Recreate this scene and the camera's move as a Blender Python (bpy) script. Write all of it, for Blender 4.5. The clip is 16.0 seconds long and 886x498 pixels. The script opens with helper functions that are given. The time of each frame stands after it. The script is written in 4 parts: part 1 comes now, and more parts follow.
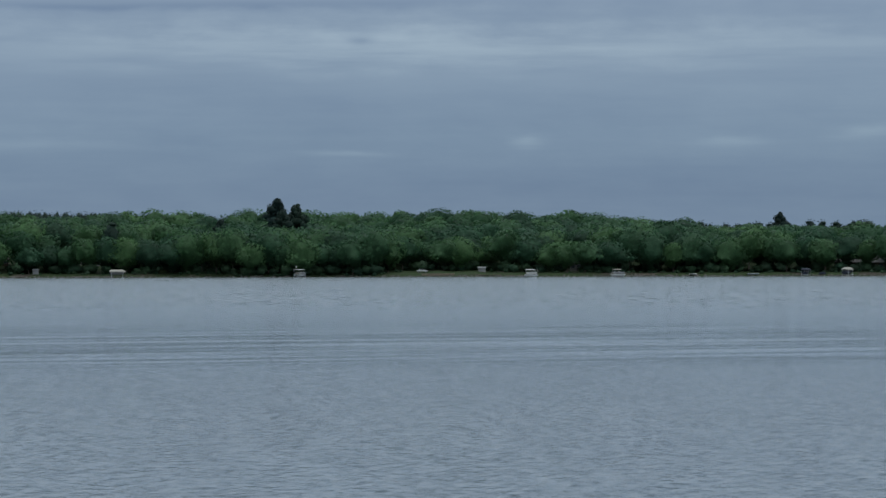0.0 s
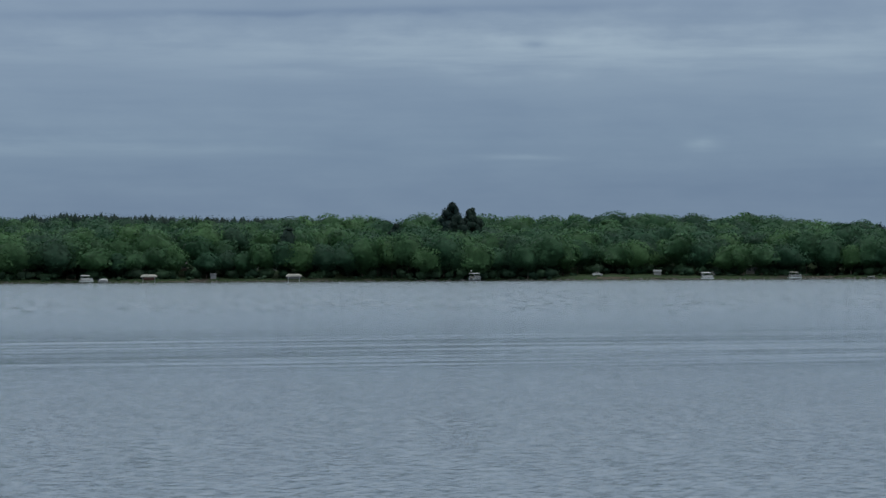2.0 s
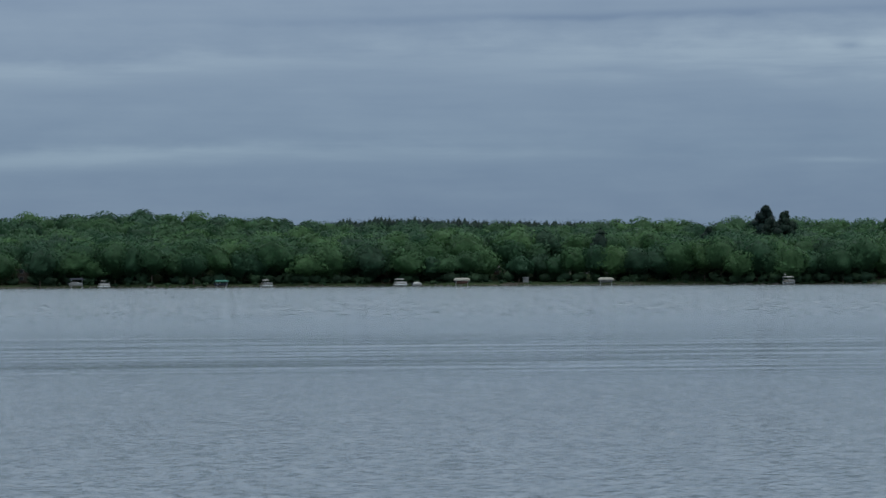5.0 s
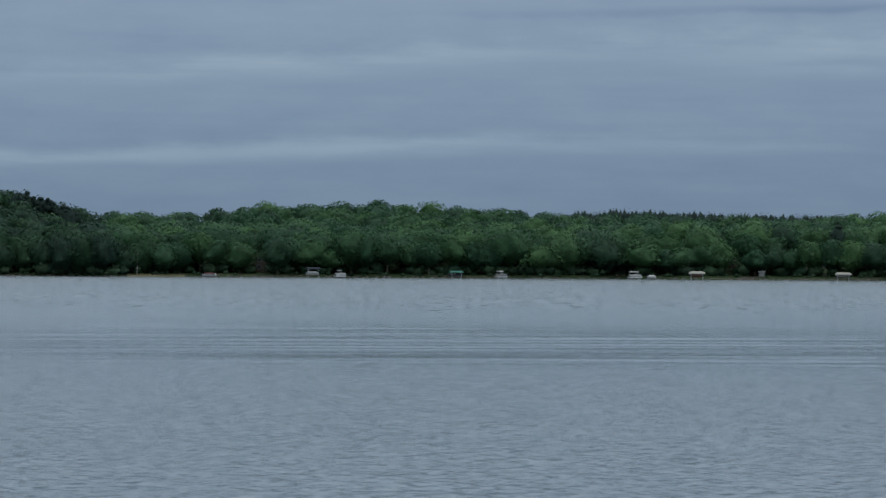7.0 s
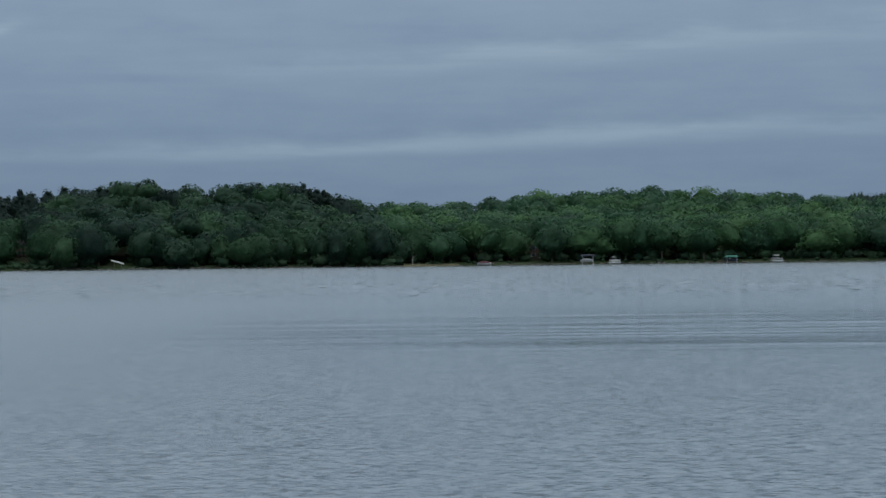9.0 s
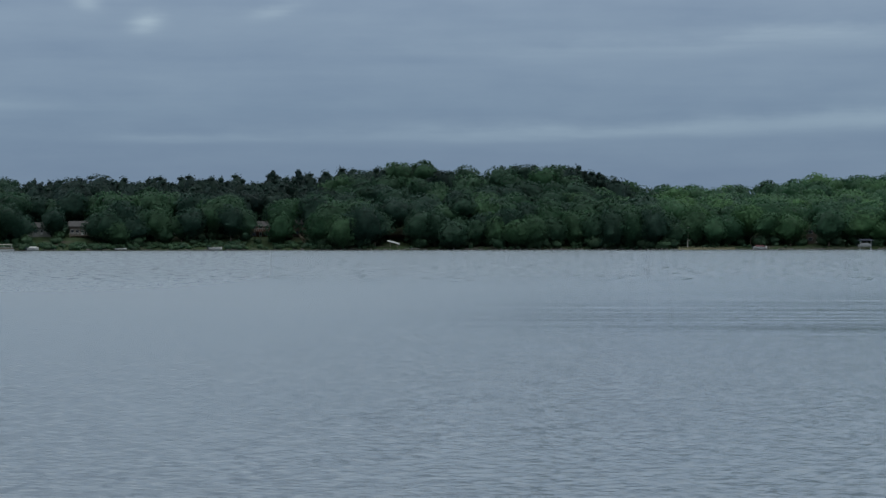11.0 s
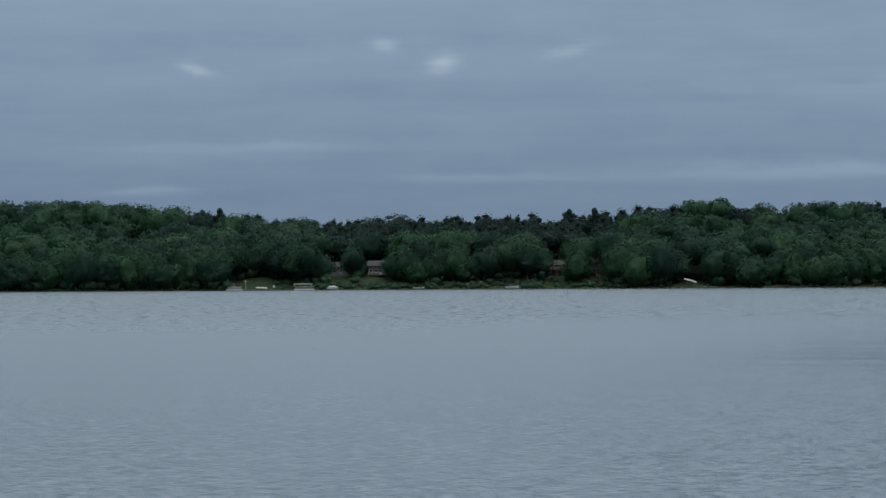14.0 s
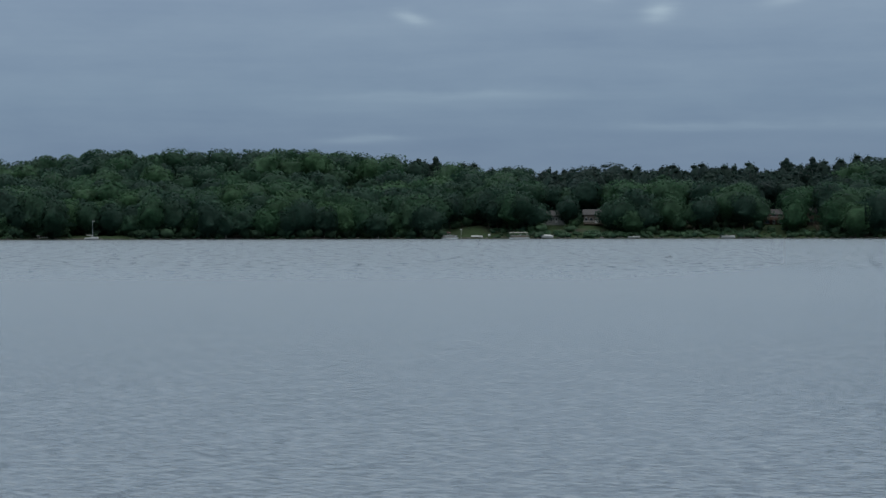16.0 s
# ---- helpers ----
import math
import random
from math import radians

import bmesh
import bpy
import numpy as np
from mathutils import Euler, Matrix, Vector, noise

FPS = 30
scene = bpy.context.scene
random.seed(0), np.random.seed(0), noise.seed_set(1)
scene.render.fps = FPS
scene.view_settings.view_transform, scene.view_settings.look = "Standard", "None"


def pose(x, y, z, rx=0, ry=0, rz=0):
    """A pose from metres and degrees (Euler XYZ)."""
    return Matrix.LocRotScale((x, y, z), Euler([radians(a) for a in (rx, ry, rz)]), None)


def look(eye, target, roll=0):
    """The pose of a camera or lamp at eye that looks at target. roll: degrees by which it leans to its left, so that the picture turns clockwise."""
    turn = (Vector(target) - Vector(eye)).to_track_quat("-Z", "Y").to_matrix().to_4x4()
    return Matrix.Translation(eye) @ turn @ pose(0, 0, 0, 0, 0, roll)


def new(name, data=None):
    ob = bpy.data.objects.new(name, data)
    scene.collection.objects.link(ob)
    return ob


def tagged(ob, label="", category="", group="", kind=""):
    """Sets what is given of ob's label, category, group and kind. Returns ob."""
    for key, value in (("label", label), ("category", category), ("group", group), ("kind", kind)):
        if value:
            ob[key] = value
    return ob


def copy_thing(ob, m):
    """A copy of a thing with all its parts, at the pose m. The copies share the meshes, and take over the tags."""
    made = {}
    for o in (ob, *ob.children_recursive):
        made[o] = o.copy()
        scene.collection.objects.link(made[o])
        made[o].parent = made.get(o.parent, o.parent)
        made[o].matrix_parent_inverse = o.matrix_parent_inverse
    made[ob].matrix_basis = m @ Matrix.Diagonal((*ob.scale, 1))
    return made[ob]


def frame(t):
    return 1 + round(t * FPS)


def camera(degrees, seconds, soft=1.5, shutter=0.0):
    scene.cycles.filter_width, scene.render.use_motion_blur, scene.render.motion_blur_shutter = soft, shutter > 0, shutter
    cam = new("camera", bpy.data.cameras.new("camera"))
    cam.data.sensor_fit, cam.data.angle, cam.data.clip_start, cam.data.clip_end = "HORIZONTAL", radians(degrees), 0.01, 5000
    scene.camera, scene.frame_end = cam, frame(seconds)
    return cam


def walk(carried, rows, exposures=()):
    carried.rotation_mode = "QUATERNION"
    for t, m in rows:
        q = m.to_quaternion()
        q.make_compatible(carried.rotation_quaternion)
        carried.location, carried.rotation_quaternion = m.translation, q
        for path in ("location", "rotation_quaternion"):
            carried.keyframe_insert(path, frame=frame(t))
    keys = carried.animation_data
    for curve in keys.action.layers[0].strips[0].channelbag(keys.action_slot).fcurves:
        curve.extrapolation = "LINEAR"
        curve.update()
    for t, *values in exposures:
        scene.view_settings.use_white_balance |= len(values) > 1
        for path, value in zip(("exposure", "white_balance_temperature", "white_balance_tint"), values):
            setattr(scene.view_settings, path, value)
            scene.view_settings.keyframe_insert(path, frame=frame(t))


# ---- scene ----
# Camera: a hand-held pan from one spot above the lake, long lens.
EYE_Z = 4.6
SHORE = 1000.0
cam = camera(19.53, 16.0, soft=1.5)
PATH = (
    (0.0, -19.333, 0.356, 0.126),
    (0.5, -18.368, 0.513, 0.555),
    (1.0, -17.425, 0.427, 0.495),
    (1.5, -16.562, 0.418, 0.352),
    (2.0, -15.439, 0.451, 0.307),
    (2.5, -14.453, 0.402, 0.114),
    (3.0, -13.486, 0.335, -0.100),
    (3.5, -12.334, 0.252, -0.293),
    (4.0, -11.192, 0.333, -0.216),
    (4.5, -9.772, 0.372, -0.370),
    (4.7, -9.264, 0.577, -0.049),
    (7.0, -3.284, 0.386, -0.317),
    (7.5, -2.088, 0.297, -0.129),
    (8.0, -0.508, 0.239, 0.152),
    (8.5, 1.215, 0.156, 0.251),
    (9.0, 2.817, 0.117, 0.659),
    (11.5, 10.333, -0.344, -0.030),
    (12.0, 11.706, -0.377, 0.046),
    (12.5, 13.187, -0.420, 0.155),
    (13.0, 14.483, -0.350, 0.262),
    (13.5, 14.843, 0.378, 0.363),
    (14.0, 15.516, 0.640, 0.319),
    (14.5, 16.482, 0.405, 0.182),
    (15.0, 17.562, -0.034, -0.025),
    (15.5, 18.868, -0.277, -0.129),
    (16.0, 20.306, -0.484, 0.110),
)
walk(cam, [(t, pose(0, 0, EYE_Z, 90 + pitch, roll, yaw)) for t, yaw, pitch, roll in PATH])


# ---- light: overcast sky with streaked cloud, weak wide sun ----
world = bpy.data.worlds.new("overcast_sky")
scene.world = world
world.use_nodes = True
wt = world.node_tree
wt.nodes.clear()


class Nodes:
    """Small helper to write node maths shortly."""

    def __init__(self, tree):
        self.tree = tree

    def add(self, kind):
        return self.tree.nodes.new(kind)

    def plug(self, socket, value):
        if isinstance(value, bpy.types.NodeSocket):
            self.tree.links.new(value, socket)
        elif value is not None:
            socket.default_value = value

    def math(self, op, a, b=None, c=None, clamp=False):
        n = self.add("ShaderNodeMath")
        n.operation, n.use_clamp = op, clamp
        for s, v in zip(n.inputs, (a, b, c)):
            self.plug(s, v)
        return n.outputs[0]

    def mix(self, fac, a, b, blend="MIX"):
        n = self.add("ShaderNodeMix")
        n.data_type, n.blend_type = "RGBA", blend
        self.plug(n.inputs[0], fac)
        self.plug(n.inputs[6], a)
        self.plug(n.inputs[7], b)
        return n.outputs[2]

    def noise(self, vec, scale, detail=3.0, rough=0.55, out=0, dist=0.0):
        n = self.add("ShaderNodeTexNoise")
        self.plug(n.inputs["Vector"], vec)
        n.inputs["Scale"].default_value = scale
        n.inputs["Detail"].default_value = detail
        n.inputs["Roughness"].default_value = rough
        n.inputs["Distortion"].default_value = dist
        return n.outputs[out]

    def mapping(self, vec, scale=(1, 1, 1), rot=(0, 0, 0), loc=(0, 0, 0)):
        n = self.add("ShaderNodeMapping")
        self.plug(n.inputs[0], vec)
        n.inputs[1].default_value = loc
        n.inputs[2].default_value = rot
        n.inputs[3].default_value = scale
        return n.outputs[0]

    def ramp(self, fac, stops):
        n = self.add("ShaderNodeValToRGB")
        self.plug(n.inputs[0], fac)
        els = n.color_ramp.elements
        while len(els) < len(stops):
            els.new(0.5)
        for e, (p, col) in zip(els, stops):
            e.position = p
            e.color = (*col, 1)
        return n.outputs[0]

    def span(self, v, a, b, c=0.0, d=1.0, smooth=True):
        n = self.add("ShaderNodeMapRange")
        n.interpolation_type = "SMOOTHSTEP" if smooth else "LINEAR"
        self.plug(n.inputs[0], v)
        for i, x in zip((1, 2, 3, 4), (a, b, c, d)):
            n.inputs[i].default_value = x
        return n.outputs[0]


SUN_AZ, SUN_EL = 140.0, 72.0
W = Nodes(wt)
direction = W.add("ShaderNodeTexCoord").outputs["Generated"]
sep = W.add("ShaderNodeSeparateXYZ")
W.plug(sep.inputs[0], direction)
dx, dy, dz = sep.outputs
az = W.math("MULTIPLY", W.math("ARCTAN2", dx, dy), 57.2958)
el = W.math("MULTIPLY", W.math("ARCSINE", dz), 57.2958)
comb = W.add("ShaderNodeCombineXYZ")
W.plug(comb.inputs[0], az)
W.plug(comb.inputs[1], el)
polar = comb.outputs[0]

# cloud deck brightness and hue by height above the horizon
deck = W.ramp(W.math("POWER", W.math("DIVIDE", W.math("MAXIMUM", el, 0.0), 90.0), 0.5), (
    (0.00, (0.163, 0.235, 0.336)),
    (0.13, (0.170, 0.247, 0.355)),
    (0.18, (0.190, 0.274, 0.384)),
    (0.26, (0.240, 0.325, 0.440)),
    (0.33, (0.45, 0.575, 0.69)),
    (0.47, (0.66, 0.81, 0.94)),
    (0.70, (0.98, 1.14, 1.28)),
    (1.00, (1.10, 1.26, 1.40)),
))
# the cloud is thinner and brighter round the hidden sun
toward = W.add("ShaderNodeVectorMath")
toward.operation = "DOT_PRODUCT"
W.plug(toward.inputs[0], direction)
toward.inputs[1].default_value = (math.sin(radians(SUN_AZ)) * math.cos(radians(SUN_EL)), math.cos(radians(SUN_AZ)) * math.cos(radians(SUN_EL)), math.sin(radians(SUN_EL)))
glow = W.span(toward.outputs["Value"], 0.15, 1.0, 0.0, 1.0)
# long thin streaks, lying nearly level, at two sizes
warp = W.noise(W.mapping(polar, (0.10, 0.5, 1)), 1.0, 2.0)
tilted = W.mapping(polar, (0.045, 0.85, 1), (0, 0, radians(-1.2)))
streak = W.noise(tilted, 1.0, 4.0, 0.5, dist=0.3)
fine = W.noise(W.mapping(polar, (0.22, 2.6, 1), (0, 0, radians(-2.0)), (7, 3, 0)), 1.0, 4.0, 0.55)
lump = W.noise(W.mapping(polar, (0.45, 1.3, 1), (0, 0, 0), (3, 9, 0)), 1.0, 4.0, 0.6)
gain = W.math("MULTIPLY_ADD", W.math("SUBTRACT", streak, 0.5), 0.32,
              W.math("MULTIPLY_ADD", W.math("SUBTRACT", fine, 0.5), 0.12, 1.0))
gain = W.math("MULTIPLY_ADD", W.math("SUBTRACT", lump, 0.5), 0.20, gain)

# single cloud streaks and puffs: azimuth, elevation, half length, half depth, slope, brightness
CLOUDS = (
    (19.0, 4.80, 10.0, 0.50, 0.00, 0.28),
    (12.5, 5.72, 8.0, 0.10, 0.012, -0.14),
    (17.5, 4.98, 0.30, 0.09, -0.02, -0.22),
    (21.2, 2.70, 0.38, 0.12, 0.0, 0.20),
    (25.8, 2.70, 0.80, 0.10, 0.03, 0.14),
    (28.6, 2.90, 0.8, 0.14, 0.05, 0.16),
    (17.3, 2.48, 1.1, 0.06, -0.03, 0.14),
    (9.0, 2.62, 3.0, 0.16, 0.0, 0.10),
    (2.0, 2.66, 6.0, 0.19, 0.030, 0.24),
    (-6.5, 2.32, 5.0, 0.15, 0.012, 0.20),
    (-0.5, 4.45, 7.0, 0.26, 0.060, 0.18),
    (-21.0, 4.66, 0.34, 0.15, -0.25, 0.36),
    (-15.5, 4.75, 0.34, 0.20, 0.10, 0.44),
    (-16.8, 5.15, 0.30, 0.15, -0.10, 0.30),
    (-12.6, 5.05, 0.55, 0.16, 0.20, 0.25),
    (-14.6, 2.21, 1.8, 0.09, 0.0, 0.18),
    (-20.4, 2.90, 2.6, 0.12, 0.01, 0.17),
    (-22.0, 1.95, 1.0, 0.08, 0.02, 0.20),
)
for a0, e0, la, le, slope, amp in CLOUDS:
    u = W.math("DIVIDE", W.math("SUBTRACT", az, a0), la)
    bend = W.math("MULTIPLY_ADD", W.math("SUBTRACT", lump, 0.5), le * 2.4, e0)
    v = W.math("SUBTRACT", el, W.math("MULTIPLY_ADD", W.math("SUBTRACT", az, a0), slope, bend))
    v = W.math("DIVIDE", v, le)
    q = W.math("MULTIPLY_ADD", u, u, W.math("MULTIPLY", v, v))
    g = W.math("MULTIPLY", W.math("EXPONENT", W.math("MULTIPLY", q, -1.0)), amp)
    gain = W.math("ADD", gain, W.math("MULTIPLY", g, W.span(fine, 0.25, 0.65, 0.45, 1.35)))
gain = W.math("MULTIPLY", gain, W.math("MULTIPLY_ADD", glow, 0.25, 1.0))
cloud = W.mix(1.0, deck, W.add("ShaderNodeCombineColor").outputs[0], "MULTIPLY")
cc = cloud.node.inputs[7].links[0].from_node
W.plug(cc.inputs[0], W.math("MULTIPLY_ADD", W.math("SUBTRACT", gain, 1.0), 1.2, 1.0))
W.plug(cc.inputs[1], gain)
W.plug(cc.inputs[2], W.math("MULTIPLY_ADD", W.math("SUBTRACT", gain, 1.0), 0.66, 1.0))
nishita = W.add("ShaderNodeTexSky")
nishita.sky_type, nishita.sun_disc = "NISHITA", False
nishita.sun_elevation, nishita.sun_rotation = radians(SUN_EL), radians(SUN_AZ)
bg_sky = W.add("ShaderNodeBackground")
W.plug(bg_sky.inputs[0], nishita.outputs[0])
bg_sky.inputs[1].default_value = 0.05
bg_cloud = W.add("ShaderNodeBackground")
W.plug(bg_cloud.inputs[0], cloud)
bg_cloud.inputs[1].default_value = 1.0
both = W.add("ShaderNodeMixShader")
both.inputs[0].default_value = 0.93
W.plug(both.inputs[1], bg_sky.outputs[0])
W.plug(both.inputs[2], bg_cloud.outputs[0])
W.plug(W.add("ShaderNodeOutputWorld").inputs[0], both.outputs[0])

sun = new("sun", bpy.data.lights.new("sun", "SUN"))
sun.data.energy, sun.data.angle, sun.data.color = 0.75, radians(40), (1.0, 0.98, 0.95)
sun.matrix_world = look((300 * math.sin(radians(SUN_AZ)), 300 * math.cos(radians(SUN_AZ)), 300 * math.tan(radians(SUN_EL))), (0, 0, 0))


# ---- materials ----
def material(name, rough=0.7, spec=0.3, metal=0.0):
    m = bpy.data.materials.new(name)
    m.use_nodes = True
    n = Nodes(m.node_tree)
    b = m.node_tree.nodes["Principled BSDF"]
    b.inputs["Roughness"].default_value = rough
    b.inputs["Specular IOR Level"].default_value = spec
    b.inputs["Metallic"].default_value = metal
    return m, n, b


def plain(name, colour, rough=0.6, metal=0.0, vary=0.25, scale=1.2):
    """Painted or raw surface with weathering at two scales."""
    m, n, b = material(name, rough, 0.3, metal)
    co = n.add("ShaderNodeTexCoord").outputs["Object"]
    big = n.noise(co, scale * 0.4, 3)
    small = n.noise(n.mapping(co, (1, 1, 3)), scale * 5, 4)
    fac = n.math("ADD", n.math("MULTIPLY", big, 0.6), n.math("MULTIPLY", small, 0.4))
    lo = [c * (1 - vary) for c in colour]
    hi = [min(1, c * (1 + vary)) for c in colour]
    n.plug(b.inputs["Base Color"], n.ramp(fac, ((0.3, lo), (0.7, hi))))
    n.plug(b.inputs["Roughness"], n.span(small, 0.3, 0.7, max(0, rough - 0.12), min(1, rough + 0.12)))
    return m


def foliage(name, stops, grain=0.35):
    m, n, b = material(name, 0.65, 0.14)
    attr = n.add("ShaderNodeAttribute")
    attr.attribute_name = "tint"
    tint = attr.outputs["Fac"]
    own = n.add("ShaderNodeObjectInfo").outputs["Random"]
    leafy = n.add("ShaderNodeNewGeometry").outputs["Random Per Island"]
    v = n.math("FRACT", n.math("ADD", tint, own))
    col = n.ramp(v, stops)
    bright = n.math("MULTIPLY_ADD", leafy, grain * 2, 1 - grain)
    co = n.add("ShaderNodeTexCoord").outputs["Object"]
    patch = n.span(n.noise(co, 0.35, 3), 0.3, 0.7, 0.82, 1.18)
    cmb = n.add("ShaderNodeCombineColor")
    k = n.math("MULTIPLY", bright, patch)
    for i in range(3):
        n.plug(cmb.inputs[i], k)
    hue = n.mix(1.0, col, cmb.outputs[0], "MULTIPLY")
    n.plug(b.inputs["Base Color"], hue)
    # thin leaves let part of the light through
    thin = n.add("ShaderNodeBsdfTranslucent")
    n.plug(thin.inputs[0], hue)
    both_ = n.add("ShaderNodeMixShader")
    both_.inputs[0].default_value = 0.32
    n.plug(both_.inputs[1], b.outputs[0])
    n.plug(both_.inputs[2], thin.outputs[0])
    n.plug(m.node_tree.nodes["Material Output"].inputs[0], both_.outputs[0])
    return m


leaf_mat = foliage("broad_leaves", (
    (0.0, (0.0217, 0.0563, 0.0318)), (0.2, (0.0379, 0.0922, 0.0365)), (0.4, (0.0235, 0.0653, 0.0353)),
    (0.6, (0.0578, 0.1238, 0.0471)), (0.8, (0.0271, 0.0720, 0.0388)), (1.0, (0.0235, 0.0563, 0.0329))), 0.14)
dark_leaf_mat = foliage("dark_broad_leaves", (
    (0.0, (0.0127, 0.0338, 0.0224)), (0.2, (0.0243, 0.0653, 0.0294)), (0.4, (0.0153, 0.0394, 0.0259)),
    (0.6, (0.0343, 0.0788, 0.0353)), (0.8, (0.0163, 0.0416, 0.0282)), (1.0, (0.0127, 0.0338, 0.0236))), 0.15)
pine_mat = foliage("pine_needles", ((0.0, (0.0094, 0.0219, 0.0184)), (0.5, (0.0130, 0.0290, 0.0211)), (1.0, (0.0108, 0.0255, 0.0229))), 0.3)
shrub_mat = foliage("shrub_leaves", ((0.0, (0.0253, 0.0585, 0.0353)), (0.5, (0.0406, 0.0810, 0.0400)), (1.0, (0.0451, 0.0765, 0.0471))), 0.2)
bark_mat = plain("bark", (0.085, 0.070, 0.058), 0.9, vary=0.45, scale=2)
birch_mat = plain("pale_bark", (0.42, 0.40, 0.36), 0.85, vary=0.4, scale=2)
white_mat = plain("white_paint", (0.38, 0.38, 0.375), 0.45, vary=0.10)
cream_mat = plain("cream_canvas", (0.27, 0.26, 0.23), 0.85, vary=0.12)
green_mat = plain("green_canvas", (0.042, 0.145, 0.115), 0.8, vary=0.15)
maroon_mat = plain("maroon_canvas", (0.095, 0.035, 0.038), 0.8, vary=0.2)
navy_mat = plain("dark_canvas", (0.025, 0.03, 0.045), 0.8, vary=0.2)
alu_mat = plain("aluminium", (0.55, 0.57, 0.59), 0.35, 0.9, vary=0.12)
timber_mat = plain("weathered_timber", (0.12, 0.105, 0.085), 0.85, vary=0.35, scale=3)
tan_mat = plain("tan_timber", (0.15, 0.122, 0.09), 0.85, vary=0.3, scale=3)
rust_mat = plain("red_brown_siding", (0.115, 0.055, 0.045), 0.8, vary=0.25)
brown_mat = plain("brown_siding", (0.078, 0.063, 0.052), 0.8, vary=0.25)
grey_mat = plain("grey_siding", (0.17, 0.175, 0.18), 0.75, vary=0.15)
pale_mat = plain("pale_siding", (0.18, 0.18, 0.178), 0.7, vary=0.12)
shingle_mat = plain("grey_shingles", (0.085, 0.082, 0.082), 0.9, vary=0.35, scale=3)
darkshingle_mat = plain("dark_shingles", (0.045, 0.042, 0.042), 0.9, vary=0.35, scale=3)
tyre_mat = plain("tyre_rubber", (0.02, 0.02, 0.02), 0.9, vary=0.2)
rock_mat = plain("shore_stone", (0.085, 0.080, 0.075), 0.9, vary=0.5, scale=0.8)
reed_mat = plain("dry_reeds", (0.15, 0.14, 0.085), 0.9, vary=0.35, scale=2)
glass_mat, _n, _b = material("window_glass", 0.06, 0.5)
_b.inputs["Base Color"].default_value = (0.012, 0.015, 0.018, 1)

# ground: grass, bare soil and leaf litter, stony at the water's edge
ground_mat, n, b = material("ground_cover", 0.95, 0.1)
co = n.add("ShaderNodeTexCoord").outputs["Object"]
patch = n.noise(co, 0.06, 4)
blades = n.noise(co, 1.7, 5, 0.65)
grass = n.ramp(blades, ((0.3, (0.014, 0.025, 0.011)), (0.7, (0.036, 0.054, 0.023))))
soil = n.ramp(blades, ((0.3, (0.024, 0.021, 0.018)), (0.7, (0.062, 0.054, 0.044))))
n.plug(b.inputs["Base Color"], n.mix(n.span(patch, 0.53, 0.68), grass, soil))
bump = n.add("ShaderNodeBump")
bump.inputs["Distance"].default_value = 0.15
n.plug(bump.inputs["Height"], blades)
n.plug(b.inputs["Normal"], bump.outputs[0])

# water: small wind waves as slopes of the surface, calmer and rougher patches, a train of long low waves
water_mat, n, b = material("lake_water", 0.12, 0.5)
b.inputs["IOR"].default_value = 1.333
b.inputs["Base Color"].default_value = (0.098, 0.111, 0.127, 1)
co = n.add("ShaderNodeTexCoord").outputs["Object"]
sp = n.add("ShaderNodeSeparateXYZ")
n.plug(sp.inputs[0], co)
dist = n.math("SQRT", n.math("MULTIPLY_ADD", sp.outputs[0], sp.outputs[0], n.math("MULTIPLY", sp.outputs[1], sp.outputs[1])))
ripple = n.noise(n.mapping(co, (3.4, 9.5, 1)), 1.0, 3.0, 0.6, out=1)
chop = n.noise(n.mapping(co, (0.60, 1.5, 1), (0, 0, 0.12)), 1.0, 3.0, 0.55, out=1)
wavelet = n.noise(n.mapping(co, (2.8, 6.2, 1), (0, 0, 0.05), (2, 5, 0)), 1.0, 1.0, 0.55, out=1)
ruffle = n.span(n.noise(n.mapping(co, (0.16, 0.09, 1), (0, 0, 0), (4, 1, 0)), 1.0, 3.0, 0.6), 0.35, 0.68, 0.45, 1.25)
roll = n.noise(n.mapping(co, (0.030, 0.66, 1), (0, 0, 0.03)), 1.0, 1.0, 0.5, out=1)
gust = n.noise(n.mapping(co, (0.006, 0.020, 1)), 1.0, 4.0, 0.55)
# belt of smoother water carrying long low waves, some 100 to 200 m out
belt_line = n.math("MULTIPLY_ADD", n.math("SUBTRACT", n.noise(n.mapping(co, (0.012, 0.012, 1), (0, 0, 0), (5, 0, 0)), 1.0, 3.0), 0.5), 60.0, dist)
belt = n.math("MULTIPLY", n.span(belt_line, 104, 140), n.span(belt_line, 170, 250, 1.0, 0.0))
belt = n.math("MULTIPLY", belt, n.span(n.math("ARCTAN2", sp.outputs[0], sp.outputs[1]), -0.20, -0.10))
calm = n.span(gust, 0.35, 0.65, 0.75, 1.25)


def slope(noise_colour, gain):
    s = n.add("ShaderNodeVectorMath")
    s.operation = "SUBTRACT"
    n.plug(s.inputs[0], noise_colour)
    s.inputs[1].default_value = (0.5, 0.5, 0.5)
    m = n.add("ShaderNodeVectorMath")
    m.operation = "SCALE"
    n.plug(m.inputs[0], s.outputs[0])
    n.plug(m.inputs["Scale"], gain)
    return m.outputs[0]


far = n.span(dist, 250, 500)
# waves too small to see one by one
bearing = n.math("ARCTAN2", sp.outputs[0], sp.outputs[1])
windward = n.span(bearing, -0.30, 0.02, 0.100, 0.0)
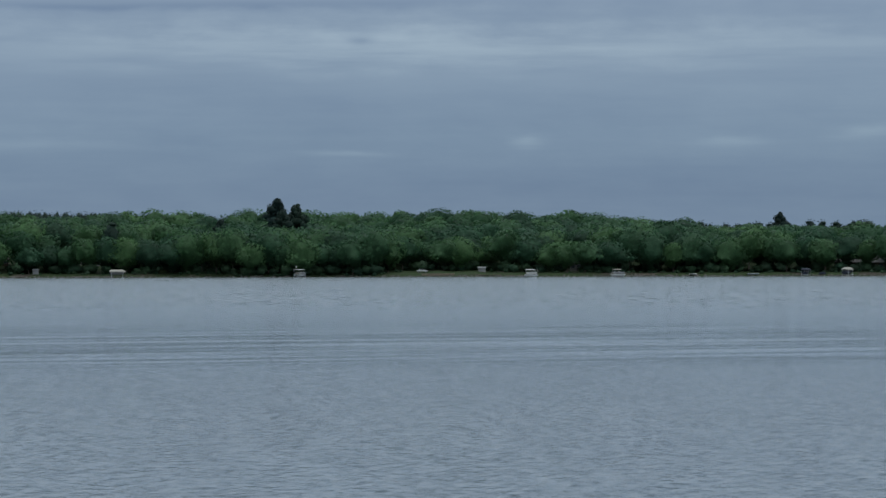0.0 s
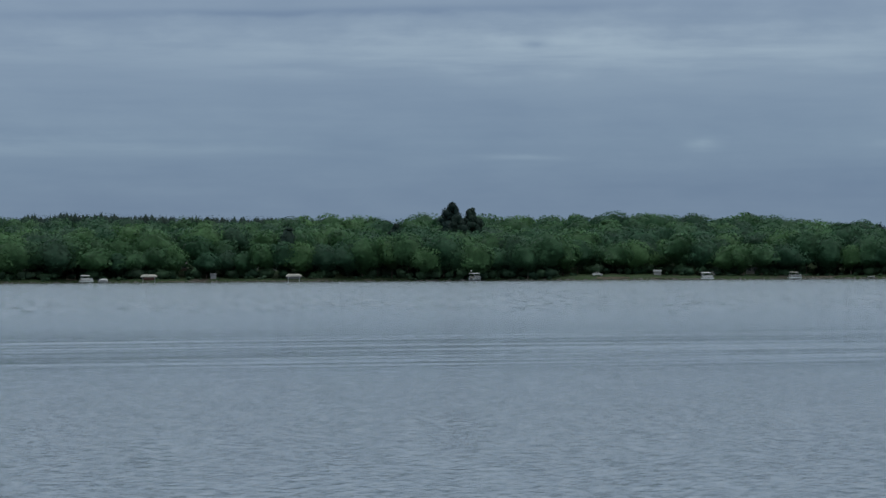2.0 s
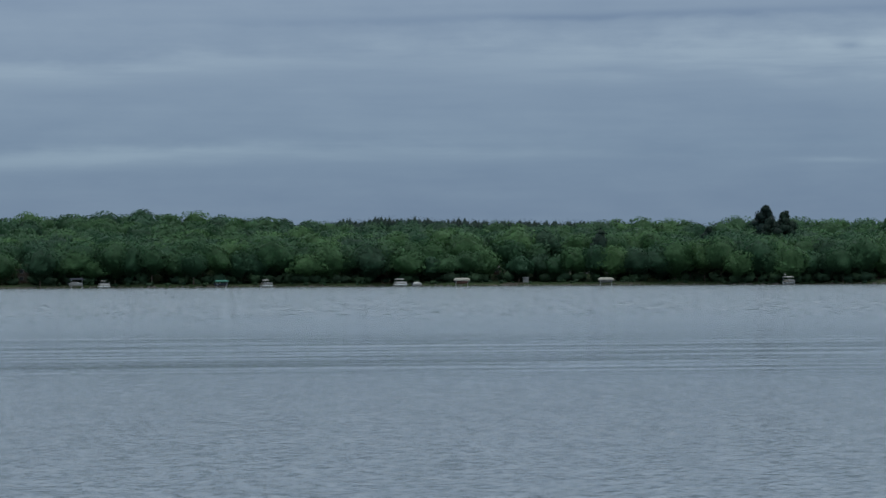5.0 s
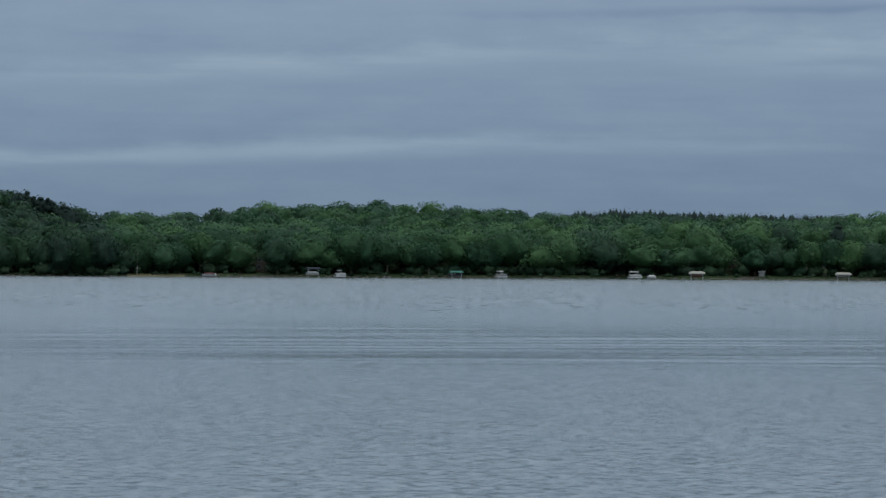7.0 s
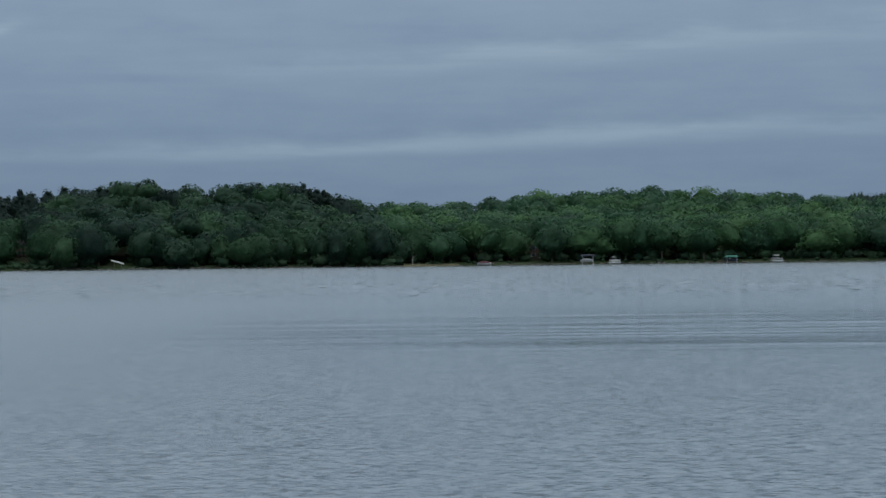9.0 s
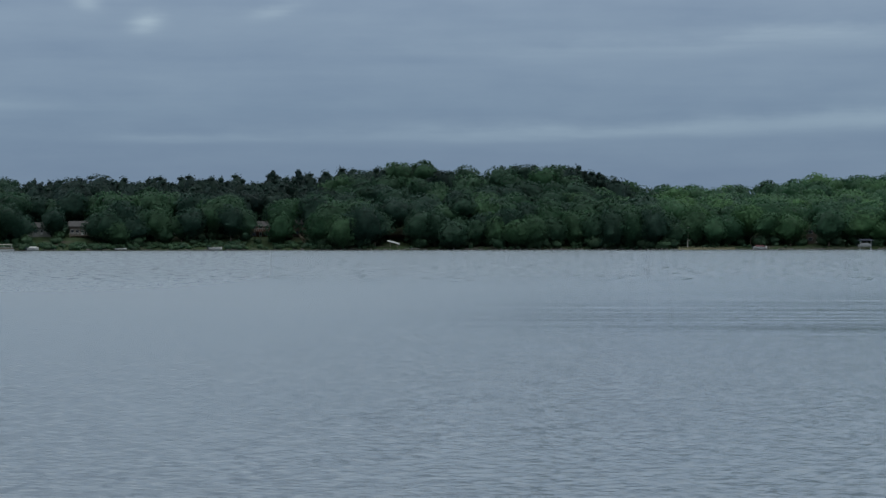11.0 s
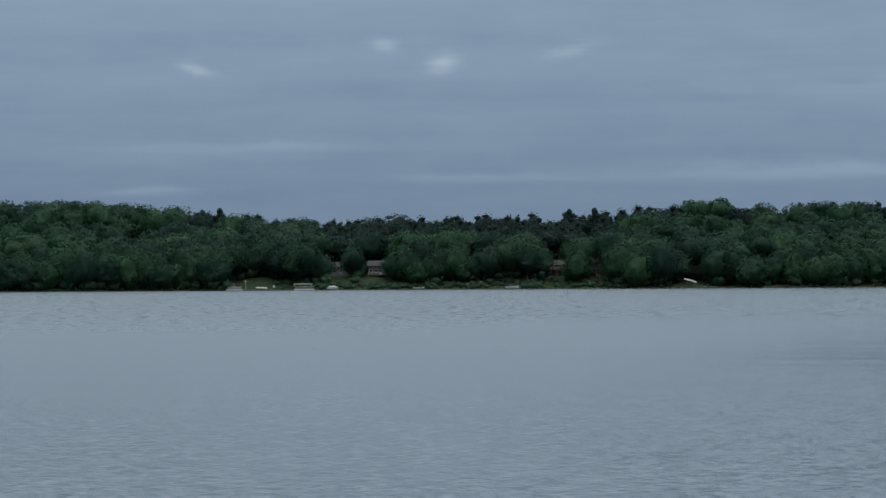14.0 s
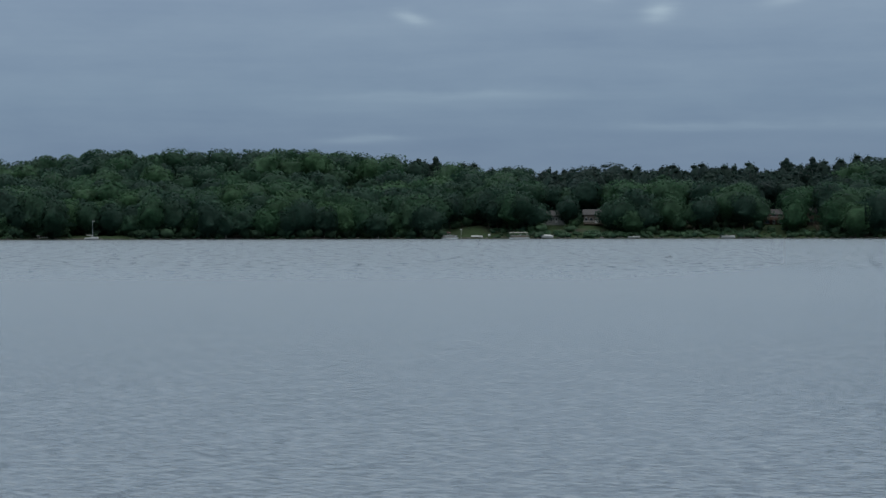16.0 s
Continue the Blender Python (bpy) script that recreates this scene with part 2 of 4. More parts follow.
# short slicks between the far waves
slick = n.math("MULTIPLY", n.span(dist, 190, 330), n.span(n.noise(n.mapping(co, (0.60, 0.32, 1)), 1.0, 2.0, 0.6), 0.565, 0.61))
near_slick = n.math("MULTIPLY", n.math("MULTIPLY", n.span(dist, 80, 150), n.span(dist, 220, 300, 1.0, 0.0)),
                    n.span(n.noise(n.mapping(co, (2.0, 0.75, 1)), 1.0, 2.0, 0.6), 0.58, 0.66, 0.0, 0.5))
slick = n.math("MAXIMUM", slick, near_slick)
rough_ = n.math("MULTIPLY_ADD", n.span(dist, 60, 330), 0.05, n.math("MULTIPLY_ADD", belt, -0.022, 0.13))
n.plug(b.inputs["Roughness"], n.math("MULTIPLY", n.math("MULTIPLY_ADD", slick, -0.8, 1.0), n.math("MULTIPLY_ADD", windward, n.span(dist, 60, 200, 0.5, 1.1), rough_)))
parts = (slope(ripple, n.math("MULTIPLY", n.math("MULTIPLY_ADD", slick, -0.8, calm), n.math("MULTIPLY_ADD", belt, -0.26, n.math("MULTIPLY_ADD", windward, 4.0, 0.60)))),
         slope(n.noise(n.mapping(co, (1.2, 0.32, 1), (0, 0, 0.05)), 1.0, 3.0, 0.6, out=1), n.math("MULTIPLY", n.span(dist, 220, 400), n.math("MULTIPLY_ADD", slick, -1.5, 2.0))),
         slope(chop, n.math("MULTIPLY_ADD", belt, -0.05, n.math("MULTIPLY_ADD", far, 0.16, 0.015))),
         slope(wavelet, n.math("MULTIPLY", n.math("MULTIPLY", ruffle, n.math("MULTIPLY", n.span(dist, 60, 260, 1.0, 0.6), n.math("MULTIPLY_ADD", windward, 14.0, 1.0))), n.math("MULTIPLY_ADD", belt, -0.12, 0.19))),
         slope(roll, n.math("MULTIPLY", belt, 0.24)))
total = (0, 0, 1)
for p_ in parts:
    a_ = n.add("ShaderNodeVectorMath")
    a_.operation = "MULTIPLY_ADD"
    n.plug(a_.inputs[0], p_)
    a_.inputs[1].default_value = (1, 1, 0)
    n.plug(a_.inputs[2], total)
    total = a_.outputs[0]
nrm = n.add("ShaderNodeVectorMath")
nrm.operation = "NORMALIZE"
n.plug(nrm.inputs[0], total)
n.plug(b.inputs["Normal"], nrm.outputs[0])


# ---- plan of the shore, in azimuth (degrees, clockwise from +y) and metres ----
def polar_xy(a, r):
    return r * math.sin(radians(a)), r * math.cos(radians(a))


def smooth(x, a, b):
    t = np.clip((np.asarray(x, float) - a) / (b - a), 0, 1)
    return t * t * (3 - 2 * t)


# skyline of the wooded hills: azimuth, elevation of the tree tops
RIDGE_AZ = (-60, -30, -28.5, -26, -24, -22.5, -20.5, -18.4, -14.5, -12, -9.6, -8.2, -6.2, -5.0, -4.4, -2.5, 0, 2.2, 5, 7.5, 10, 13, 16, 19, 22, 25, 29, 60)
RIDGE_EL = (1.2, 1.45, 1.67, 1.73, 1.81, 1.76, 1.46, 1.32, 1.38, 1.42, 1.70, 1.52, 1.72, 1.34, 1.10, 1.15, 1.33, 1.38, 1.25, 1.13, 1.06, 1.12, 1.18, 1.24, 1.15, 0.90, 0.93, 0.8)
# start of the first trees behind the water's edge
EDGE_AZ = (-60, -28.9, -28.5, -27.5, -27.1, -20.4, -20.1, -18.9, -18.5, -14.8, -14.4, -12.0, -11.5, -3.6, -3.0, 3.4, 4.4, 7, 8.2, 14, 14.8, 17.9, 18.3, 20.5, 20.9, 24, 24.5, 26, 29.2, 60)
EDGE_D = (4, 4, 13, 13, 3, 3, 20, 20, 9, 8, 13, 13, 4, 3, 7, 7, 9, 7, 10, 10, 4, 4, 26, 26, 13, 13, 9, 13, 15, 12)


def ridge_depth(a):
    return 235 - 115 * smooth(-np.asarray(a, float), 3.5, 6.5)


def ground_z(a, d):
    """Height of the ground at azimuth a, d metres behind the water's edge."""
    a, d = np.asarray(a, float), np.asarray(d, float)
    deep = ridge_depth(a)
    top = (SHORE + deep) * np.tan(np.radians(np.interp(a, RIDGE_AZ, RIDGE_EL))) + EYE_Z - 16.6
    back = np.where(a > 24, 9.0, 1430 * np.tan(np.radians(np.interp(a, (4, 7, 10, 15), (1.0, 1.26, 1.18, 1.05)))) + EYE_Z - 16)
    back = np.where(a < 4, top - 3, back)
    bank = np.where(d < 0, np.maximum(-4.0, d * 0.3), 1.3 * smooth(d, -0.5, 5) + 0.9 * smooth(d, 5, 25))
    z = bank + np.maximum(0, top - 2.2) * smooth(d, 12, deep)
    # a steeper bank below the houses of two bays
    z = z + 2.8 * smooth(a, -21.2, -19.5) * smooth(-a, 10.8, 12.0) * smooth(d, 4, 18) * (1 - smooth(d, 30, 90))
    z = z + 2.2 * smooth(a, 6.0, 7.0) * smooth(-a, -13.5, -12.5) * smooth(d, 8, 30) * (1 - smooth(d, 40, 110))
    z = z + (back - top) * smooth(d, deep + 20, deep + 180)
    z = z - 12 * smooth(d, 700, 2500)
    return z + 0.25 * np.sin(a * 7.3) * smooth(d, 2, 12)


def shore_r(a):
    a = np.asarray(a, float)
    return SHORE + 3.0 * np.sin(a * 1.9) + 1.5 * np.sin(a * 5.3 + 1)


def spot(a, d, dz=0.0, turn=0.0):
    """Pose of a thing on the ground; its -y side looks out over the lake."""
    x, y = polar_xy(a, float(shore_r(a)) + d)
    return pose(x, y, float(ground_z(a, d)) + dz, 0, 0, -a + turn)


# ---- mesh helpers ----
def flat_mesh(name, verts, tris, mats, tint=None):
    me = bpy.data.meshes.new(name)
    verts, tris = np.asarray(verts, np.float32), np.asarray(tris, np.int32)
    form = verts[:, 3:6] if verts.shape[1] == 6 else None
    verts = np.ascontiguousarray(verts[:, :3])
    me.vertices.add(len(verts))
    me.vertices.foreach_set("co", verts.ravel())
    me.loops.add(tris.size)
    me.loops.foreach_set("vertex_index", tris.ravel())
    me.polygons.add(len(tris))
    me.polygons.foreach_set("loop_start", np.arange(0, tris.size, 3, dtype=np.int32))
    for m in mats:
        me.materials.append(m)
    if tint is not None:
        at = me.attributes.new("tint", "FLOAT", "POINT")
        at.data.foreach_set("value", np.asarray(tint, np.float32))
    me.update(calc_edges=True)
    if form is not None:
        # leaf sprays are shaded along the swell of the crown that they clothe
        me.normals_split_custom_set_from_vertices(form.tolist())
    return me


def part(name, bm, mat, parent=None, label=""):
    me = bpy.data.meshes.new(name)
    bm.to_mesh(me)
    bm.free()
    me.materials.append(mat)
    ob = new(name, me)
    ob.parent = parent
    return tagged(ob, label)


def empty(name, label, category, group=""):
    return tagged(new(name), label, category, group)


def box(bm, x0, x1, y0, y1, z0, z1, bevel=0.0):
    vs = [bm.verts.new((x, y, z)) for x in (x0, x1) for y in (y0, y1) for z in (z0, z1)]
    fs = [bm.faces.new([vs[i] for i in q]) for q in ((0, 1, 3, 2), (4, 6, 7, 5), (0, 4, 5, 1), (2, 3, 7, 6), (0, 2, 6, 4), (1, 5, 7, 3))]
    if bevel:
        bmesh.ops.bevel(bm, geom=list({e for f in fs for e in f.edges}), offset=bevel, segments=2, affect="EDGES")
    return bm


def boxed(*args, bevel=0.0):
    return box(bmesh.new(), *args, bevel=bevel)


def tube(bm, p, q, r0, r1=None, sides=8):
    p, q = Vector(p), Vector(q)
    r1 = r0 if r1 is None else r1
    m = Matrix.Translation((p + q) / 2) @ (q - p).to_track_quat("Z", "Y").to_matrix().to_4x4()
    bmesh.ops.create_cone(bm, cap_ends=True, segments=sides, radius1=r0, radius2=r1, depth=(q - p).length, matrix=m)
    return bm


def loft(bm, rings):
    """Closed skin through rings of equal length."""
    rows = [[bm.verts.new(p) for p in ring] for ring in rings]
    k = len(rows[0])
    for a, b in zip(rows, rows[1:]):
        for i in range(k):
            bm.faces.new((a[i], a[(i + 1) % k], b[(i + 1) % k], b[i]))
    bm.faces.new(rows[0][::-1])
    bm.faces.new(rows[-1])
    bmesh.ops.recalc_face_normals(bm, faces=bm.faces)
    return bm


# ---- trees ----
def ball(sub):
    bm = bmesh.new()
    bmesh.ops.create_icosphere(bm, subdivisions=sub, radius=1)
    v = np.array([x.co[:] for x in bm.verts])
    f = np.array([[x.index for x in p.verts] for p in bm.faces])
    bm.free()
    return v, f


BALL = {k: ball(k) for k in (1, 2)}


def stack(pieces):
    vs, ts, o = [], [], 0
    for v, t in pieces:
        vs.append(v)
        ts.append(t + o)
        o += len(v)
    return np.concatenate(vs), np.concatenate(ts)


def lobe(rng, centre, radii, bumps, count, leaf, sub, lump=(5, 13), cone=0.0):
    """One lumpy mass of foliage, dense inside, with a loose skin of small leaf clumps. With cone it tapers like a conifer."""
    centre, radii = np.asarray(centre, float), np.asarray(radii, float)
    ways = rng.normal(size=(bumps, 3)) + (0, 0, 0.25)
    ways /= np.linalg.norm(ways, axis=1)[:, None]
    push = rng.uniform(-0.16, 0.30, bumps) * (1.5 if cone else 1.0)
    tight = rng.uniform(*lump, bumps)

    def unit(v):
        return v / np.linalg.norm(v, axis=1)[:, None]

    def skin(n):
        k = 1 + (np.exp((n @ ways.T - 1) * tight) * push).sum(1)
        f = (n[:, 2] + 1) / 2
        if cone:
            side = n[:, :2] / (np.linalg.norm(n[:, :2], axis=1)[:, None] + 1e-6)
            r = radii[0] * ((1 - f) ** cone) * np.clip(0.35 + f * 4, 0, 1) * k + 0.05
            return np.concatenate([side * r[:, None], (2 * radii[2] * (f - 0.5) * (0.97 + 0.03 * k))[:, None]], 1)
        side = k * np.where(f < 0.5, 0.80 + 0.40 * f, 1.0)
        return np.stack([n[:, 0] * side * radii[0], n[:, 1] * side * radii[1], n[:, 2] * np.where(f < 0.5, 1.0, 0.5 + 0.5 * k) * radii[2]], 1)

    bv, bf = BALL[sub]
    body = skin(bv) * 0.86 * (1 + rng.normal(scale=0.09 if sub == 1 else 0.03, size=(len(bv), 1)))
    n = unit(rng.normal(size=(count, 3)) + (0, 0, 0.3))
    p = skin(n)
    t1 = unit(np.cross(n, (0.3, 0.5, 0.81)))
    t2 = np.cross(n, t1)
    face = np.cross(skin(unit(n + t1 * 0.05)) - p, skin(unit(n + t2 * 0.05)) - p)
    form = unit(face * np.sign((face * n).sum(1))[:, None] + 1e-9)
    face = unit(form + rng.normal(scale=0.32, size=(count, 3)) + (0, 0, 0.12))
    p = p * (1 + (0.045 if cone else 0.04) - 0.18 * rng.random((count, 1)) ** 2)
    u = unit(np.cross(face, rng.normal(size=(count, 3))))
    w = np.cross(face, u)
    s = leaf * rng.uniform(0.55, 1.35, (count, 1))
    quad = np.stack([p - u * s, p - w * s * 0.6 - face * s * 0.15, p + u * s, p + w * s * 0.6 - face * s * 0.15], 1).reshape(-1, 3)
    i = np.arange(count)[:, None] * 4
    v, t = stack([(body, bf), (quad, np.concatenate([i + (0, 1, 2), i + (0, 2, 3)]))])
    form = np.concatenate([unit(bv / radii), np.repeat(unit(form * 0.7 + face * 0.45), 4, 0)])
    return np.concatenate([v + centre, form], 1), t


def broad_crown(rng, height, wide, base, boughs, count, leaf, sub=2, skirt=0.45):
    """Crown of a broadleaf tree: one broad dome swelling over its boughs, with a loose, ragged skin of leaf sprays. A small skirt keeps it wide down to its foot."""
    h = height - base
    mid = np.array((0, 0, base + 0.42 * h))
    k = np.arange(boughs) + rng.uniform(0.1, 0.9, boughs)
    up = 1 - 1.55 * k / boughs
    ang = k * 2.4 + rng.uniform(-0.5, 0.5, boughs)
    flat = np.sqrt(np.clip(1 - up * up, 0, 1))
    ways = np.stack([np.cos(ang) * flat, np.sin(ang) * flat, up], 1)
    tight, push = rng.uniform(10, 26, boughs), rng.uniform(0.04, 0.44, boughs)
    oval = rng.uniform(0.86, 1.14)
    lean = rng.uniform(-0.12, 0.12, 2) * wide

    def unit(v):
        return v / np.linalg.norm(v, axis=1)[:, None]

    def skin(n):
        swell = 0.80 + (np.exp((n @ ways.T - 1) * tight) * push).sum(1)
        z = n[:, 2]
        r = wide * swell * np.where(z < 0, 1 - skirt * z * z, 1.0)
        tall_ = np.where(z > 0, 0.58 * h * (0.55 + 0.45 * swell) * np.abs(z) ** 0.9, -0.42 * h * np.abs(z))
        return np.stack([n[:, 0] * r * oval + lean[0] * z, n[:, 1] * r / oval + lean[1] * z, tall_], 1)

    def slant(n):
        t1 = unit(np.cross(n, (0.3, 0.5, 0.81)))
        t2 = np.cross(n, t1)
        p = skin(n)
        face = np.cross(skin(unit(n + t1 * 0.08)) - p, skin(unit(n + t2 * 0.08)) - p)
        return unit(face * np.sign((face * n).sum(1))[:, None] + 1e-9)

    bv, bf = BALL[sub]
    body = skin(bv) * 0.77 * (1 + rng.normal(scale=0.07, size=(len(bv), 1)))
    n = unit(rng.normal(size=(count, 3)) + (0, 0, 0.22))
    p = skin(n)
    form = slant(n)
    face = unit(form + rng.normal(scale=0.30, size=(count, 3)) + (0, 0, 0.12))
    p = p * (1.02 - 0.20 * rng.random((count, 1)) ** 1.6)
    u = unit(np.cross(face, rng.normal(size=(count, 3))))
    w = np.cross(face, u)
    s = leaf * rng.uniform(0.5, 1.4, (count, 1))
    quad = np.stack([p - u * s, p - w * s * 0.6 - face * s * 0.15, p + u * s, p + w * s * 0.6 - face * s * 0.15], 1).reshape(-1, 3)
    i = np.arange(count)[:, None] * 4
    v, t = stack([(body, bf), (quad, np.concatenate([i + (0, 1, 2), i + (0, 2, 3)]))])
    form = np.concatenate([slant(bv), np.repeat(unit(form * 0.8 + face * 0.3), 4, 0)])
    return np.concatenate([v + mid, form], 1), t


def ragged_pine_crown(rng, height, wide, base):
    """Pine of a dense stand: a dark column with a few uneven plumes and a blunt, broken top."""
    h = height - base
    out = [lobe(rng, (0, 0, base + h / 2), (wide, wide, h / 2), 26, 110, 0.52, 2, (6, 20), rng.uniform(0.30, 0.55))]
    for i in range(4):
        f = 0.45 + 0.45 * i / 3
        ang = i * 2.4 + rng.uniform(-0.6, 0.6)
        off = wide * rng.uniform(0.35, 0.6) * (1.1 - 0.6 * f)
        r = wide * rng.uniform(0.32, 0.46)
        out.append(lobe(rng, (math.cos(ang) * off, math.sin(ang) * off, base + h * f), (r, r, h * rng.uniform(0.05, 0.09)), 8, 26, 0.45, 1, (8, 20)))
    return stack(out)


def white_pine_crown(rng, height, wide):
    """Old white pine: uneven flat plumes of needles at different heights, open between, wider on one side."""
    out = []
    for i in range(20):
        f = i / 19
        z = height * (0.30 + 0.67 * f)
        reach = wide * (0.55 + 0.6 * math.sin(math.pi * (0.15 + 0.78 * f))) * rng.uniform(0.55, 1.05)
        ang = i * 2.4 + rng.uniform(-0.5, 0.5)
        off = reach * (0.55 if f < 0.9 else 0.2)
        out.append(lobe(rng, (math.cos(ang) * off, math.sin(ang) * off, z), (reach * 0.58, reach * 0.52, height * rng.uniform(0.065, 0.10)), 14, 100, 0.42, 1, (8, 22)))
    out.append(lobe(rng, (0, 0, height * 0.60), (wide * 0.30, wide * 0.30, height * 0.34), 12, 110, 0.40, 2))
    return stack(out)


def trunk_mesh(rng, height, base, radius, lean=0.4):
    bm = bmesh.new()
    pts = [Vector((rng.uniform(-lean, lean) * k, rng.uniform(-lean, lean) * k, z)) for k, z in ((0, -0.6), (0.3, base * 0.5), (0.7, base), (1, height * 0.75))]
    for k, (p, q) in enumerate(zip(pts, pts[1:])):
        tube(bm, p, q, radius * (1.15 - 0.28 * k), radius * (0.87 - 0.28 * k), 7)
    for k in range(4):
        ang = k * 1.6 + rng.uniform(0, 1)
        tube(bm, pts[2] + Vector((0, 0, k * 0.5)), pts[2] + Vector((math.cos(ang) * 2.6, math.sin(ang) * 2.6, 2.6 + k * 0.6)), radius * 0.42, radius * 0.16, 5)
    return bm


rng = np.random.default_rng(7)
tall, shady, low, pines = [], [], [], []


def tree_thing(name, label, category, group, crown, crown_mat, trunk_bm, trunk_mat):
    root = empty(name, label, category, group)
    part("trunk", trunk_bm, trunk_mat, root)
    ob = new("crown", flat_mesh("crown", *crown, (crown_mat,)))
    ob.parent = root
    return root


for k in range(6):
    h = (14.5, 16.5, 13.0, 17.0, 15.5, 12.0)[k]
    c = broad_crown(rng, h, rng.uniform(5.8, 7.8), (0.9, 1.3, 1.8, 2.8, 3.6, 2.2)[k], 30, 1150, 0.54)
    tall.append(tree_thing("broadleaf_tree", "green broadleaf tree with bare lower trunk by the lake", "tree", "shore trees", c, leaf_mat, trunk_mesh(rng, h, 5.0, 0.30), bark_mat))
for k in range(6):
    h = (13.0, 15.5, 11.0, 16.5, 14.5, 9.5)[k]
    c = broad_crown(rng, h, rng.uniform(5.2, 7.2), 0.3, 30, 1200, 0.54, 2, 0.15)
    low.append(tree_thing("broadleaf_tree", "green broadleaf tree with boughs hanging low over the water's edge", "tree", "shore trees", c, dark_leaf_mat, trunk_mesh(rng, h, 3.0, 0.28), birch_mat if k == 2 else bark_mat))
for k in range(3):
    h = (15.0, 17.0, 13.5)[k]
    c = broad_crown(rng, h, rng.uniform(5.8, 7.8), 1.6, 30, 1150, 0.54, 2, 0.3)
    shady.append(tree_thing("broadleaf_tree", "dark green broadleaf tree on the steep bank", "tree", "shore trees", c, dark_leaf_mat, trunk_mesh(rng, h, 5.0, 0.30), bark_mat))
for k in range(4):
    h = (21.0, 17.0, 19.0, 15.0)[k]
    c = ragged_pine_crown(rng, h, 3.8, h * 0.07) if k % 2 else white_pine_crown(rng, h, (4.4, 0, 4.0, 0)[k])
    pines.append(tree_thing("pine_tree", "dark green pine with tiered boughs", "tree", "pines", c, pine_mat, trunk_mesh(rng, h, h * 0.4, 0.30, 0.1), bark_mat))

used = set()


def plant(kinds, k, a, d, size, turn):
    """A tree of its own on the ground; the first of a kind is moved, later ones are copies."""
    x, y = polar_xy(a, float(shore_r(a)) + d)
    m = Matrix.LocRotScale((x, y, float(ground_z(a, d)) - 0.1), Euler((0, 0, turn)), (size, size, size))
    root = kinds[k % len(kinds)]
    if root not in used:
        used.add(root)
        root.matrix_basis = m
        return root
    return copy_thing(root, m @ Matrix.Diagonal((*(1 / s for s in root.scale), 1)))


# masses of trees further up the hill, as one wood
def low_detail():
    kinds = []
    for k in range(8):
        r2 = np.random.default_rng(100 + k)
        h = (17, 18.5, 16, 19, 17.5, 15, 18, 16.5)[k]
        kinds.append(broad_crown(r2, h, r2.uniform(5.4, 8.2), (6.5, 6.0, 5.0, 7.0, 6.0, 4.5, 6.5, 5.5)[k], 24, 740, 0.66))
    cones = []
    for k in range(5):
        r2 = np.random.default_rng(200 + k)
        h = (17, 15, 18.5, 16, 14)[k]
        cones.append(ragged_pine_crown(r2, h, (4.2, 3.2, 4.4, 3.6, 3.0)[k], h * 0.1))
    return kinds, cones


class Wood:
    def __init__(self):
        self.v, self.t, self.c, self.o = [], [], [], 0

    def put(self, mesh, a, d, size, turn, tint, squash=1.0):
        v, t = mesh
        x, y = polar_xy(a, float(shore_r(a)) + d)
        ca, sa = math.cos(turn) * size, math.sin(turn) * size
        w = np.empty_like(v)
        w[:, 0] = v[:, 0] * ca - v[:, 1] * sa + x
        w[:, 1] = v[:, 0] * sa + v[:, 1] * ca + y
        w[:, 2] = v[:, 2] * size * squash + float(ground_z(a, d)) - 0.2
        w[:, 3] = (v[:, 3] * ca - v[:, 4] * sa) / size
        w[:, 4] = (v[:, 3] * sa + v[:, 4] * ca) / size
        w[:, 5] = v[:, 5]
        self.v.append(w)
        self.t.append(t + self.o)
        self.c.append(np.full(len(v), tint))
        self.o += len(v)

    def close(self, name, mat, label, category):
        me = flat_mesh(name, np.concatenate(self.v), np.concatenate(self.t), (mat,), np.concatenate(self.c))
        return tagged(new(name, me), label, category, kind="stuff")


# clear ground round houses: azimuth, half width in degrees, from d to d
CLEAR = (
    (22.42, 0.36, 16, 34), (28.6, 0.75, 20, 38), (11.55, 0.60, 16, 46), (7.1, 0.13, 0, 29), (-10.02, 0.36, 0, 13), (-0.72, 0.22, 0, 27), (9.55, 0.25, 12, 34),
    (-17.80, 0.26, 0, 14), (-17.85, 0.40, 14, 32), (-17.0, 0.27, 0, 14), (-16.95, 0.36, 14, 31), (-13.0, 0.25, 0, 15), (-13.0, 0.34, 15, 33), (-12.12, 0.20, 0, 31), (-14.9, 0.30, 8, 38), (-22.47, 0.16, 20, 62), (-22.47, 0.36, 66, 79), (19.4, 1.0, 0, 26),
)


def is_clear(a, d):
    return any(abs(a - a0) < w and d0 <= d <= d1 for a0, w, d0, d1 in CLEAR)


def wants_pine(a, d):
    if -18.4 < a < -11.3 and d > 42:
        return True
    if -11.3 < a < -5.1 and d > 97 and not -10.2 < a < -9.2:
        return rng.random() < 0.9
    if -21.8 < a < -18.4 and d > 100:
        return rng.random() < 0.5
    if a > 25.2 and d > 120:
        return True
    return False


